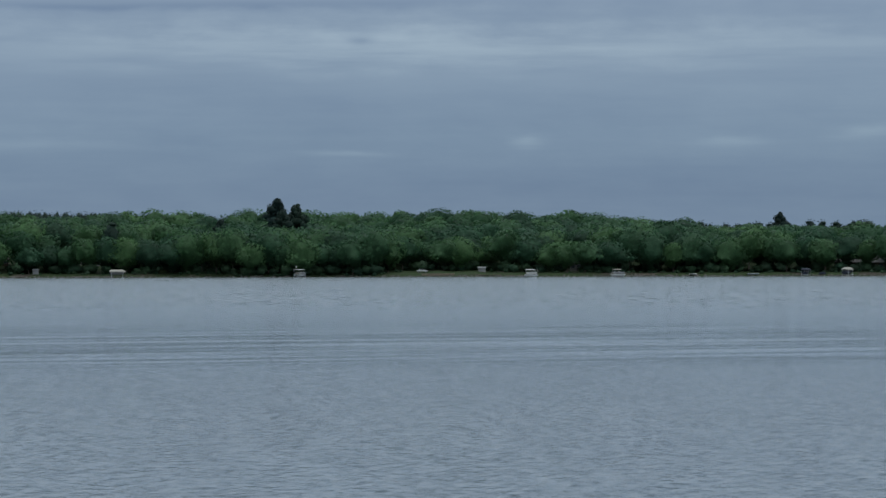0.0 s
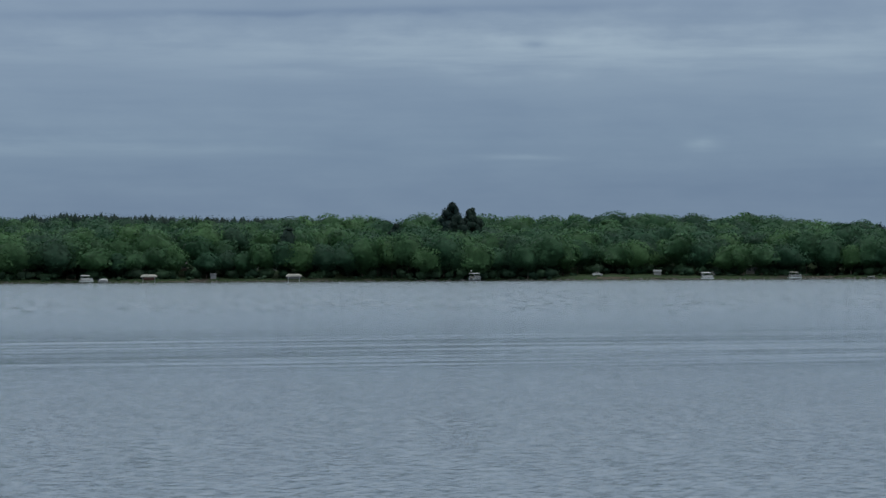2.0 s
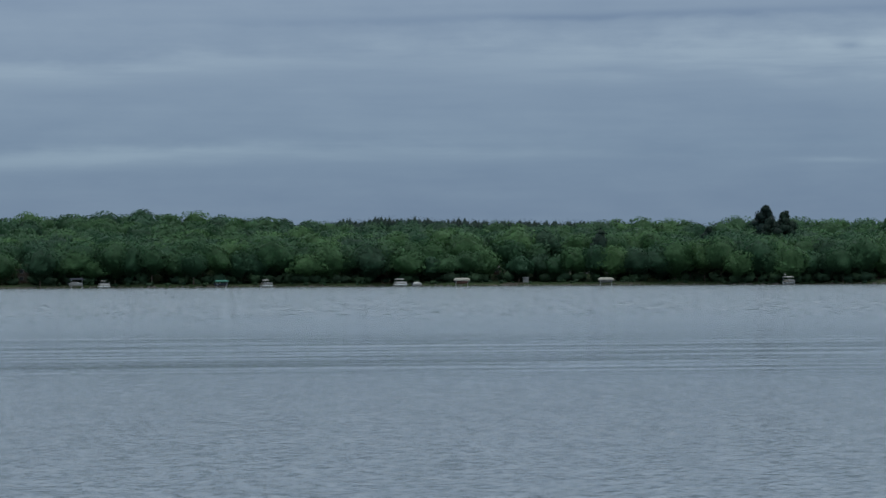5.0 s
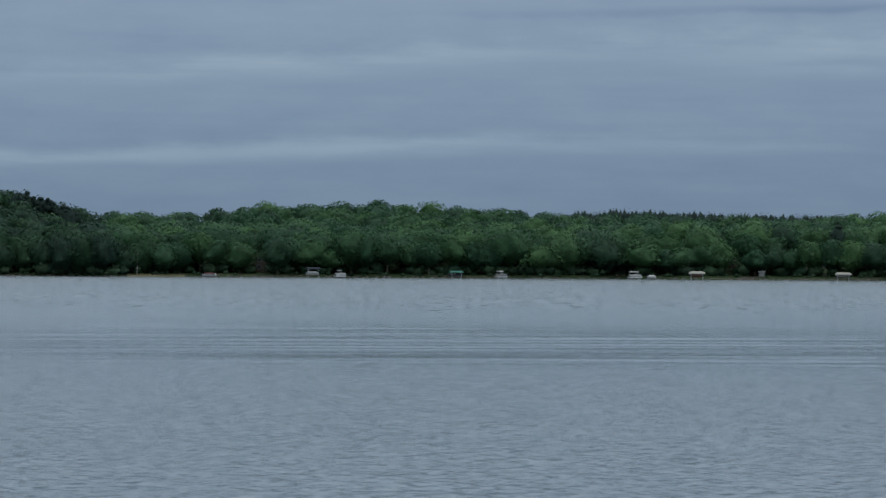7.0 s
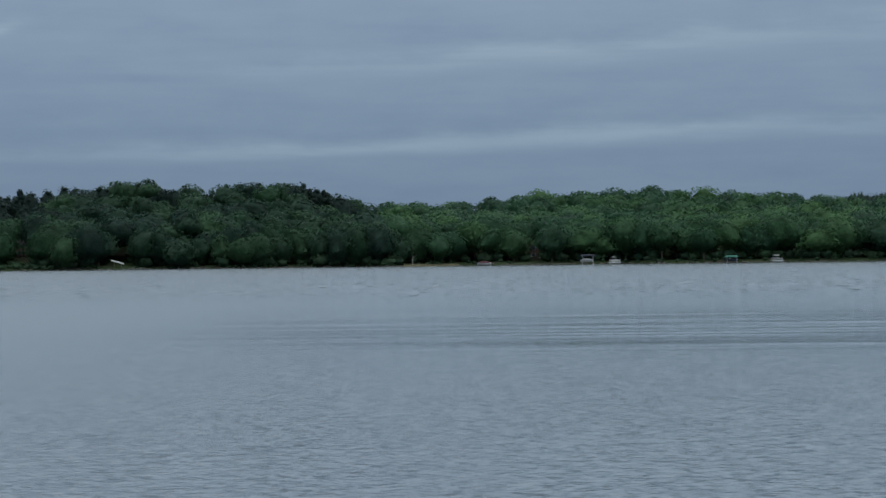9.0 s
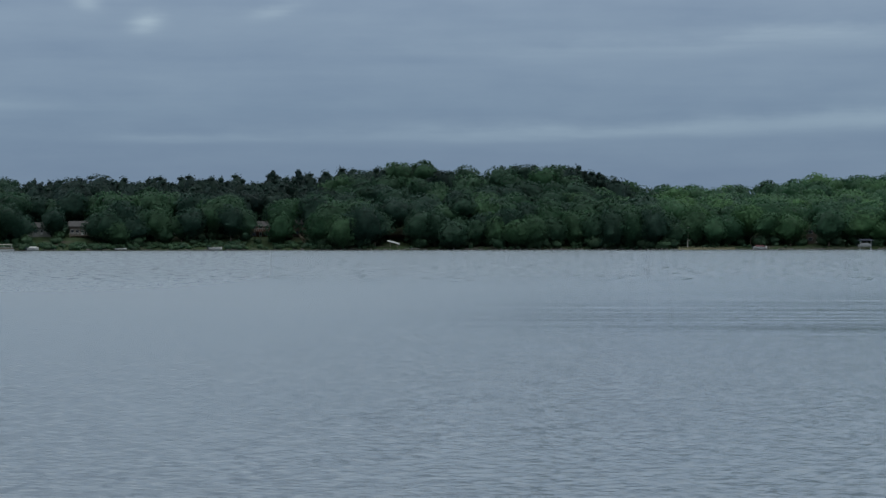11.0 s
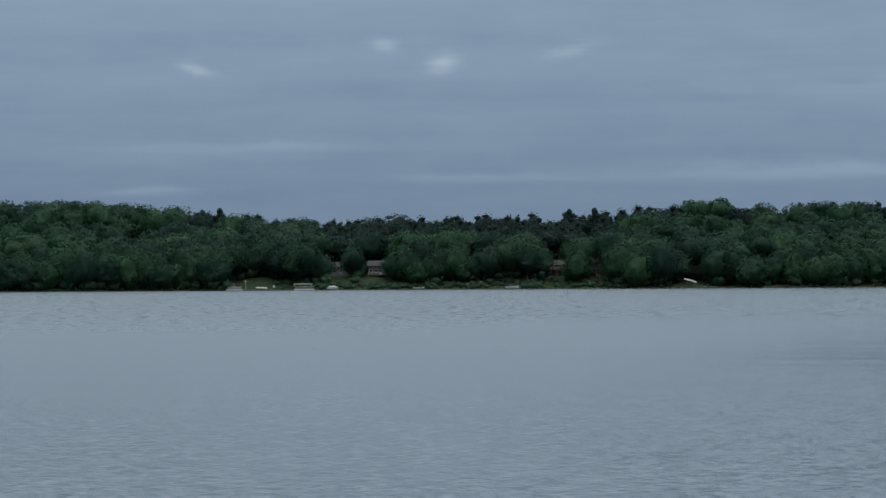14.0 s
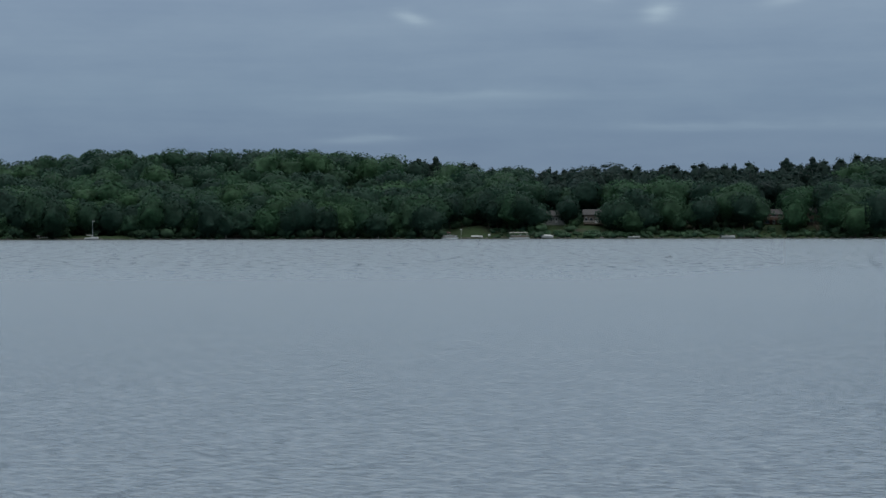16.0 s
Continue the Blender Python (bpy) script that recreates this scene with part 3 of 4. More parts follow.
wood, darkwood, pinewood, brush = Wood(), Wood(), Wood(), Wood()
KINDS, CONES = low_detail()
ROWS = (0, 9, 19, 31, 45, 61, 79, 99, 121, 145, 171, 199, 229)
planted = 0
for i, row in enumerate(ROWS):
    step = 0.43 + 0.019 * i
    a = -33.0
    while a < 32:
        a += step * rng.uniform(0.75, 1.25)
        d = float(np.interp(a, EDGE_AZ, EDGE_D)) + row + rng.uniform(-3.0, 3.0)
        if is_clear(a, d) or d > float(ridge_depth(a)) + 14:
            continue
        size, turn, k = rng.uniform(0.78, 1.12), rng.uniform(0, 6.28), int(rng.integers(0, 1000))
        pine = wants_pine(a, d)
        if i < 2 and planted < 290 and -31 < a < 30.5:
            hang = a < -20.4 or -11.6 < a < -3.2
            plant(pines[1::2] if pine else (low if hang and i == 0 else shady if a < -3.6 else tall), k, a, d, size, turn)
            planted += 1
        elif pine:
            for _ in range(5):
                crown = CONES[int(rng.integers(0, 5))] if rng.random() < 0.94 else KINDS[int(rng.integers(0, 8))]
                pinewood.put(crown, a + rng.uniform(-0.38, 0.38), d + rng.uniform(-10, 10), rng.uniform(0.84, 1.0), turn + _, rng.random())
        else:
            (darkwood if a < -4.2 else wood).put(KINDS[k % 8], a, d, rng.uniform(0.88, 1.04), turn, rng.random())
# single pines and tall trees that stand out: kind, azimuth, metres behind the water, elevation of the top
PINE_H = (21.0, 17.0, 19.0, 15.0)
for kinds, k, a, d, top in (
    (pines, 0, 15.64, 55, 1.43), (pines, 2, 16.08, 60, 1.31), (pines, 1, 11.98, 13, 1.02), (pines, 2, 15.75, 40, 1.15),
    (pines, 1, -11.18, 112, 1.62), (pines, 3, -10.55, 114, 1.54), (pines, 0, -12.12, 112, 1.50), (pines, 2, -12.70, 110, 1.48),
    (pines, 3, -9.95, 118, 1.66), (pines, 0, -20.45, 118, 1.54), (pines, 2, -20.85, 118, 1.50), (pines, 1, -19.6, 116, 1.46),
    (pines, 2, 26.8, 240, 1.12), (pines, 0, -5.75, 105, 1.46), (pines, 2, -5.45, 104, 1.42), (pines, 3, -5.1, 100, 1.35),
    (pines, 2, -6.9, 112, 1.60), (pines, 0, -7.6, 112, 1.56), (pines, 0, 14.4, 45, 0.98),
):
    x, y = polar_xy(a, float(shore_r(a)) + d)
    size = (math.hypot(x, y) * math.tan(radians(top)) + EYE_Z - float(ground_z(a, d))) / PINE_H[k]
    plant(kinds, k, a, d, size, a * 3)
# the far pine ridge
SMALL_PINES = [lobe(np.random.default_rng(400 + k), (0, 0, 9), ((3.4, 2.6, 3.8, 3.0)[k], 3.0, (8.6, 8.0, 8.3, 7.8)[k]), 14, 50, 0.36, 1, (6, 16)) for k in range(4)]
for d in (416, 424, 436):
    a = 5.2
    while a < 16:
        a += rng.uniform(0.05, 0.11)
        pinewood.put(SMALL_PINES[int(rng.integers(0, 4))], a, d, rng.uniform(0.90, 0.98), rng.uniform(0, 6), rng.random())
for a, d in ((-22.95, 94), (-22.62, 97), (-22.28, 93), (-21.98, 96), (-22.45, 106), (-22.1, 110), (-22.8, 108)):
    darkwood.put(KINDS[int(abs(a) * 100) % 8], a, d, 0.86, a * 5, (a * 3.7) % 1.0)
# trees that stand between and before the houses of the bay
for kinds, k, a, d, size in (
    (shady, 0, -19.10, 13, 0.95), (shady, 1, -18.72, 9, 0.90), (low, 0, -18.32, 12, 0.92), (shady, 1, -17.52, 18, 0.72), (shady, 2, -18.16, 17, 0.62),
    (shady, 2, -16.55, 10, 0.92), (low, 2, -16.10, 7, 0.85), (shady, 0, -15.55, 11, 0.9), (low, 1, -12.55, 9, 0.78), (shady, 1, -13.35, 14, 0.75), (low, 3, -11.65, 8, 0.85), (shady, 2, -14.72, 13, 0.80), (low, 0, -15.05, 10, 0.60),
):
    plant(kinds, k, a, d, size, a * 7)
wood.close("hillside_wood", leaf_mat, "dense green broadleaf wood covering the hillside", "woods")
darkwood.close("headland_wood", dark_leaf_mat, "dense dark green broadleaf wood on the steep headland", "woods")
pinewood.close("pine_wood", pine_mat, "dark green pine stand along the ridge", "woods")

for root in [r for r in tall + shady + low + pines if r not in used]:
    for ob in (*root.children, root):
        bpy.data.objects.remove(ob)

BUSHES = [lobe(np.random.default_rng(300 + k), (0, 0, 0.42), (0.75, 0.6, 0.5), 12, 44, 0.16, 1, (4, 9)) for k in range(4)]
# undergrowth under the first trees and along the bank
for k in range(1350):
    a = rng.uniform(-32, 31)
    e = float(np.interp(a, EDGE_AZ, EDGE_D))
    d = e + (rng.uniform(-3.0, 4.0) if k % 2 else rng.uniform(-2.5, 24)) if k % 5 > 1 else max(1.4, e * rng.uniform(0.3, 1.0))
    if is_clear(a, d):
        continue
    h = rng.uniform(2.2, 5.4) if d > e - 1 else rng.uniform(0.6, 1.7)
    brush.put(BUSHES[k % 4], a, d, h, rng.uniform(0, 6), rng.random())
for k in range(420):
    a = rng.uniform(-20.5, -11.4)
    e = float(np.interp(a, EDGE_AZ, EDGE_D))
    if -20.15 < a < -19.25:
        continue
    brush.put(BUSHES[k % 4], a, rng.uniform(1.2, e - 1.0), rng.uniform(0.7, 2.4), rng.uniform(0, 6), rng.random())
for k in range(26):
    brush.put(BUSHES[k % 4], -22.47 + rng.uniform(-0.6, 0.6), rng.uniform(84, 104), rng.uniform(5.0, 8.0), rng.uniform(0, 6), rng.random())
for k in range(330):
    a = rng.uniform(-33, 32)
    brush.put(BUSHES[k % 4], a, float(ridge_depth(a)) + rng.uniform(0, 10), rng.uniform(8.0, 10.5), rng.uniform(0, 6), rng.random())
brush.close("undergrowth", shrub_mat, "tangle of green shrubs under the shore trees", "shrubs")


# ---- ground and water ----
def polar_sheet(name, angles, rings, height, mat):
    """One sheet over a polar grid; rings are distances from the water's edge."""
    angles, rings = np.asarray(angles, float), np.asarray(rings, float)
    aa, dd = np.meshgrid(angles, rings)
    rr = shore_r(aa) + dd
    verts = np.stack([rr * np.sin(np.radians(aa)), rr * np.cos(np.radians(aa)), height(aa, dd)], -1).reshape(-1, 3)
    k = len(angles)
    i, j = np.meshgrid(np.arange(k), np.arange(len(rings) - 1))
    a, b = (j * k + i).ravel(), (j * k + (i + 1) % k).ravel()
    tris = np.concatenate([np.stack([a, b + k, b], 1), np.stack([a, a + k, b + k], 1)])
    hub = len(verts)
    centre = np.array([[0, 0, height(np.array([0.0]), np.array([-1000.0]))[0]]])
    fan = np.stack([np.full(k, hub), np.arange(k), (np.arange(k) + 1) % k], 1)
    return new(name, flat_mesh(name, np.concatenate([verts, centre]), np.concatenate([tris, fan]), (mat,)))


ANGLES = np.concatenate([np.arange(-180, -36, 6.0), np.arange(-36, 36, 0.3), np.arange(36, 180, 6.0)])
RINGS = (-900, -400, -60, -12, -4, -1.5, -0.5, 0, 0.6, 1.5, 3, 5, 8, 12, 18, 25, 34, 45, 58, 74, 92, 112, 135, 160, 190, 225, 260, 300, 350, 420, 520, 700, 1000, 1600, 2500, 3700)
ground = tagged(polar_sheet("ground", ANGLES, RINGS, ground_z, ground_mat), "grassy wooded shore rising to low hills", "ground", kind="structure")
for p in ground.data.polygons:
    p.use_smooth = True
water = tagged(polar_sheet("water", ANGLES, (-900, -700, -400, -150, -30, 3), lambda a, d: np.zeros_like(a), water_mat), "grey-blue lake rippled by a light wind", "water", kind="structure")


# ---- things along the shore ----
def afloat(a, d, turn=0.0, z=0.0):
    x, y = polar_xy(a, float(shore_r(a)) + d)
    return pose(x, y, z, 0, 0, -a + turn)


def hull_mesh(length, beam, depth, keel=0.25, rise=0.25):
    """Boat hull, bow at +x, from sections along its length."""
    bm = bmesh.new()
    rings = []
    for i in range(9):
        f = i / 8
        w = beam / 2 * (1 - max(0.0, f - 0.45) ** 2 * 3.1)
        w = max(w, 0.05)
        up = rise * f * f
        x = (f - 0.5) * length
        bot = keel * max(0.0, f - 0.6) * 2
        rings.append([(x, -w, depth + up), (x, -w * 0.92, depth * 0.5 + up * 0.6), (x, -w * 0.5, 0.08 + bot), (x, 0, bot * 0.8),
                      (x, w * 0.5, 0.08 + bot), (x, w * 0.92, depth * 0.5 + up * 0.6), (x, w, depth + up), (x, 0, depth + up + 0.06)])
    return loft(bm, rings)


def arch_cover(length, width, z0, z1, ends=0.5):
    """Fabric shell arched over its width, with hanging skirts and sloped ends."""
    bm = bmesh.new()
    rings = []
    for i in range(9):
        f = i / 8
        e = min(1.0, min(f, 1 - f) * 8)
        x = (f - 0.5) * length
        top = z0 + (z1 - z0) * (1 - (1 - e) * ends)
        ring = []
        for k in range(9):
            t = math.pi * k / 8
            ring.append((x, -math.cos(t) * width / 2, z0 + (top - z0) * math.sin(t) ** 0.6))
        ring += [(x, width / 2 * 0.96, z0 - 0.02), (x, 0, z0 + (top - z0) * 0.55), (x, -width / 2 * 0.96, z0 - 0.02)]
        rings.append(ring)
    return loft(bm, rings)


def boat_lift(a, d, canopy_mat, label, length=6.2, base=2.2, top=3.3, turn=0.0):
    root = empty("boat_lift", label, "boat lift", "boat lifts")
    part("canopy", arch_cover(length, 3.0, base, top), canopy_mat, root)
    for x in (-length * 0.36, length * 0.36):
        for y in (-1.35, 1.35):
            part("post", tube(bmesh.new(), (x, y, -1.3), (x, y, base + 0.1), 0.06), alu_mat, root)
        part("crossbeam", boxed(x - 0.06, x + 0.06, -1.35, 1.35, 0.45, 0.58), alu_mat, root)
    for y in (-0.7, 0.7):
        part("cradle_rail", boxed(-length * 0.4, length * 0.4, y - 0.07, y + 0.07, 0.58, 0.7), timber_mat, root)
    root.matrix_basis = afloat(a, d, turn)
    return root


def runabout(a, d, label, hull_mat, cover_mat=None, length=5.6, z=0.7, turn=0.0, screen=True, ashore=False):
    root = empty("motorboat", label, "boat", "boats")
    part("hull", hull_mesh(length, 2.1, 0.95), hull_mat, root)
    part("rubbing_strake", boxed(-length * 0.49, length * 0.08, -1.07, 1.07, 0.78, 0.86), navy_mat, root)
    if cover_mat:
        part("cover", arch_cover(length * 0.72, 1.95, 0.98, 1.55, 0.8), cover_mat, root)
    elif screen:
        bm = bmesh.new()
        loft(bm, [[(0.4, -0.85, 0.95), (0.4, 0.85, 0.95), (0.46, 0.85, 0.95), (0.46, -0.85, 0.95)],
                  [(0.05, -0.75, 1.55), (0.05, 0.75, 1.55), (0.11, 0.75, 1.55), (0.11, -0.75, 1.55)]])
        part("windscreen", bm, glass_mat, root)
        for y in (-0.45, 0.45):
            part("seat", boxed(-0.9, -0.35, y - 0.28, y + 0.28, 0.95, 1.45, bevel=0.08), cream_mat, root)
    part("outboard_motor", boxed(-length * 0.5 - 0.5, -length * 0.5 - 0.05, -0.2, 0.2, 0.35, 1.35, bevel=0.08), navy_mat, root)
    root.matrix_basis = spot(a, d, z, turn) if ashore else afloat(a, d, turn, z)
    return root


def pontoon_boat(a, d, label, roof_mat, length=6.4, z=0.5, turn=0.0, panel=None, roof_span=0.55, flag=False):
    root = empty("pontoon_boat", label, "boat", "boats")
    for y in (-0.85, 0.85):
        bm = tube(bmesh.new(), (-length / 2, y, 0.3), (length / 2 - 0.5, y, 0.3), 0.31, sides=12)
        tube(bm, (length / 2 - 0.5, y, 0.3), (length / 2, y, 0.42), 0.31, 0.05, 12)
        part("pontoon", bm, alu_mat, root)
    part("deck", boxed(-length / 2 + 0.1, length / 2 - 0.25, -1.22, 1.22, 0.62, 0.72), timber_mat, root)
    pm = panel or white_mat
    for y in (-1.18, 1.18):
        part("side_panel", boxed(-length / 2 + 0.6, length / 2 - 0.6, y - 0.03, y + 0.03, 0.74, 1.4), pm, root)
        part("rail", tube(bmesh.new(), (-length / 2 + 0.6, y, 1.48), (length / 2 - 0.6, y, 1.48), 0.035, sides=6), alu_mat, root)
    part("front_panel", boxed(length / 2 - 0.62, length / 2 - 0.56, -1.15, 1.15, 0.74, 1.4), pm, root)
    part("bench", boxed(-length / 2 + 0.7, -length / 2 + 1.5, -1.05, 1.05, 0.72, 1.3, bevel=0.08), cream_mat, root)
    part("console", boxed(-0.2, 0.35, -0.95, -0.35, 0.72, 1.65, bevel=0.06), white_mat, root)
    x0, x1 = -length * roof_span / 2 - 0.5, length * roof_span / 2 - 0.5
    roof = arch_cover(x1 - x0, 2.4, 2.35, 2.65, 0.3)
    bmesh.ops.translate(roof, verts=roof.verts, vec=((x0 + x1) / 2, 0, 0))
    part("bimini_top", roof, roof_mat, root)
    for x in (x0 + 0.3, x1 - 0.3):
        for y in (-1.12, 1.12):
            part("canopy_pole", tube(bmesh.new(), (x, y, 1.4), (x, y * 0.97, 2.42), 0.03, sides=6), alu_mat, root)
    if flag:
        bm = tube(bmesh.new(), (x0 + 0.1, 0, 2.5), (x0 + 0.1, 0, 3.3), 0.035, sides=6)
        bmesh.ops.create_icosphere(bm, subdivisions=2, radius=0.28, matrix=Matrix.Translation((x0 + 0.1, 0, 3.45)))
        part("mast_light", bm, white_mat, root)
    for x in (-length * 0.3, length * 0.3):
        part("lift_beam", boxed(x - 0.07, x + 0.07, -1.5, 1.5, -0.12, 0.02), alu_mat, root)
        for y in (-1.5, 1.5):
            part("lift_post", tube(bmesh.new(), (x, y, -1.5 - z), (x, y, 1.1), 0.06, sides=6), alu_mat, root)
    root.matrix_basis = afloat(a, d, turn, z)
    return root


def dock(a, d, length, label, turn=0.0, width=1.3, z=0.55, mat=None):
    root = empty("dock", label, "dock", "docks")
    k = max(3, int(length / 3))
    for i in range(k):
        x0, x1 = -length / 2 + i * length / k, -length / 2 + (i + 1) * length / k - 0.05
        part("deck_section", boxed(x0, x1, -width / 2, width / 2, z - 0.08, z + 0.06), mat or timber_mat, root)
        for y in (-width / 2 + 0.08, width / 2 - 0.08):
            part("post", tube(bmesh.new(), (x0 + 0.1, y, -2.4), (x0 + 0.1, y, z + 0.35), 0.06, sides=6), timber_mat, root)
    root.matrix_basis = afloat(a, d, turn)
    return root


def window_part(root, x, y, z, w, h, trim):
    fr = part("window", boxed(x - w / 2 - 0.1, x + w / 2 + 0.1, y - 0.06, y + 0.02, z - 0.1, z + h + 0.1), trim, root)
    part("pane", boxed(x - w / 2, x + w / 2, y - 0.09, y - 0.064, z, z + h), glass_mat, fr)
    return fr


def house(a, d, label, wide, deep, tall, wall_mat, roof_mat, trim=None, storeys=1, gable_front=False, windows=4, deck=False, rise=None, turn=0.0, chimney=False, dz=0.0, door=True):
    root = empty("house", label, "house", "lake houses")
    trim = trim or white_mat
    part("wall", boxed(-wide / 2, wide / 2, -deep / 2, deep / 2, -4.0, tall), wall_mat, root)
    over = 0.5
    rise = rise if rise is not None else (wide if gable_front else deep) * 0.28
    bm = bmesh.new()
    if gable_front:
        loft(bm, [[(-wide / 2 - over, y, tall - 0.15), (0, y, tall + rise), (wide / 2 + over, y, tall - 0.15), (wide / 2 + over, y, tall - 0.35), (0, y, tall + rise - 0.3), (-wide / 2 - over, y, tall - 0.35)] for y in (-deep / 2 - over, deep / 2 + over)])
        g = bmesh.new()
        loft(g, [[(-wide / 2, y, tall - 0.1), (wide / 2, y, tall - 0.1), (0, y, tall + rise - 0.35)] for y in (-deep / 2, deep / 2)])
        part("gable", g, wall_mat, root)
    else:
        loft(bm, [[(x, -deep / 2 - over, tall - 0.15), (x, 0, tall + rise), (x, deep / 2 + over, tall - 0.15), (x, deep / 2 + over, tall - 0.35), (x, 0, tall + rise - 0.3), (x, -deep / 2 - over, tall - 0.35)] for x in (-wide / 2 - over, wide / 2 + over)])
        g = bmesh.new()
        loft(g, [[(x, -deep / 2, tall - 0.1), (x, deep / 2, tall - 0.1), (x, 0, tall + rise - 0.35)] for x in (-wide / 2, wide / 2)])
        part("gable", g, wall_mat, root)
    part("roof", bm, roof_mat, root)
    for s in range(storeys):
        z = 0.9 + s * 2.7
        for i in range(windows):
            x = (i + 0.5) / windows * wide - wide / 2
            if door and s == 0 and i == windows // 2:
                dr = part("door", boxed(x - 0.5, x + 0.5, -deep / 2 - 0.06, -deep / 2 + 0.02, 0.1, 2.15), trim, root)
                part("door_pane", boxed(x - 0.35, x + 0.35, -deep / 2 - 0.09, -deep / 2 - 0.064, 1.0, 1.95), glass_mat, dr)
            else:
                window_part(root, x, -deep / 2, z, min(1.5, wide / windows * 0.6), 1.2, trim)
    if deck:
        zz = 0.0 if storeys == 1 else 2.6
        part("deck", boxed(-wide / 2, wide / 2, -deep / 2 - 3.0, -deep / 2 - 0.1, zz - 0.2, zz), tan_mat, root)
        rail = part("railing", boxed(-wide / 2, wide / 2, -deep / 2 - 3.0, -deep / 2 - 2.92, zz + 0.92, zz + 1.02), trim, root)
        for i in range(int(wide / 0.8) + 1):
            x = -wide / 2 + 0.05 + i * 0.8
            part("baluster", boxed(x - 0.05, x + 0.05, -deep / 2 - 3.0, -deep / 2 - 2.92, zz, zz + 0.92), trim, rail)
        for x in (-wide / 2 + 0.1, 0, wide / 2 - 0.1):
            part("deck_post", boxed(x - 0.08, x + 0.08, -deep / 2 - 2.9, -deep / 2 - 2.74, -4.5, zz - 0.2), timber_mat, root)
    if chimney:
        part("chimney", boxed(wide * 0.22, wide * 0.22 + 0.8, -0.4, 0.4, tall, tall + rise + 1.0), rock_mat, root)
    root.matrix_basis = spot(a, d, dz, turn)
    return root


def shed(a, d, label, wide, tall, wall_mat, roof_mat):
    root = empty("shed", label, "shed")
    part("wall", boxed(-wide / 2, wide / 2, -wide * 0.4, wide * 0.4, -0.4, tall), wall_mat, root)
    bm = bmesh.new()
    loft(bm, [[(x, -wide * 0.4 - 0.2, tall - 0.05), (x, 0, tall + wide * 0.2), (x, wide * 0.4 + 0.2, tall - 0.05), (x, wide * 0.4 + 0.2, tall - 0.15), (x, 0, tall + wide * 0.2 - 0.12), (x, -wide * 0.4 - 0.2, tall - 0.15)] for x in (-wide / 2 - 0.2, wide / 2 + 0.2)])
    part("roof", bm, roof_mat, root)
    part("door", boxed(-0.45, 0.45, -wide * 0.4 - 0.05, -wide * 0.4 + 0.02, 0, min(1.9, tall - 0.25)), grey_mat, root)
    root.matrix_basis = spot(a, d)
    return root


def parked_car(a, d):
    root = empty("car", "white car parked on the lawn by the lake", "car")
    bm = bmesh.new()
    prof = ((-2.2, 0.45), (-2.2, 0.95), (-1.5, 1.02), (-1.0, 1.5), (0.5, 1.5), (1.15, 1.0), (2.1, 0.85), (2.25, 0.45))
    loft(bm, [[(x, y * (0.86 if z > 1.2 else 1), z) for x, z in prof] for y in (-0.88, -0.3, 0.3, 0.88)])
    part("body", bm, white_mat, root)
    for y in (-0.87, 0.87):
        bm = bmesh.new()
        s = 1 if y > 0 else -1
        loft(bm, [[(-1.2, y, 1.05), (0.85, y, 1.05), (0.42, y * 0.9, 1.44), (-0.95, y * 0.9, 1.44)], [(-1.2, y + 0.02 * s, 1.05), (0.85, y + 0.02 * s, 1.05), (0.42, y * 0.9 + 0.02 * s, 1.44), (-0.95, y * 0.9 + 0.02 * s, 1.44)]])
        part("side_window", bm, glass_mat, root)
        for x in (-1.4, 1.4):
            wheel = part("wheel", tube(bmesh.new(), (x, y - 0.1 * s, 0.33), (x, y + 0.04 * s, 0.33), 0.33, sides=16), tyre_mat, root)
            part("rim", tube(bmesh.new(), (x, y + 0.03 * s, 0.33), (x, y + 0.06 * s, 0.33), 0.19, sides=12), alu_mat, wheel)
    root.matrix_basis = spot(a, d, 0.05)
    return root


def seawall(a, d, length, tall, label, mat):
    root = empty("seawall", label, "retaining wall")
    k = int(length / 2.4)
    for row in range(3):
        for i in range(k):
            x0 = -length / 2 + i * length / k
            part("timber", boxed(x0, x0 + length / k - 0.04, -0.16 + row * 0.03, 0.16, -0.3 + row * (tall + 0.3) / 3, -0.3 + (row + 1) * (tall + 0.3) / 3 - 0.04), mat, root)
    for i in range(k + 1):
        x = -length / 2 + i * length / k
        part("pile", boxed(x - 0.09, x + 0.09, -0.34, -0.17, -0.6, tall + 0.1), mat, root)
    x, y = polar_xy(a, float(shore_r(a)) + d)
    root.matrix_basis = pose(x, y, 0, 0, 0, -a)
    return root


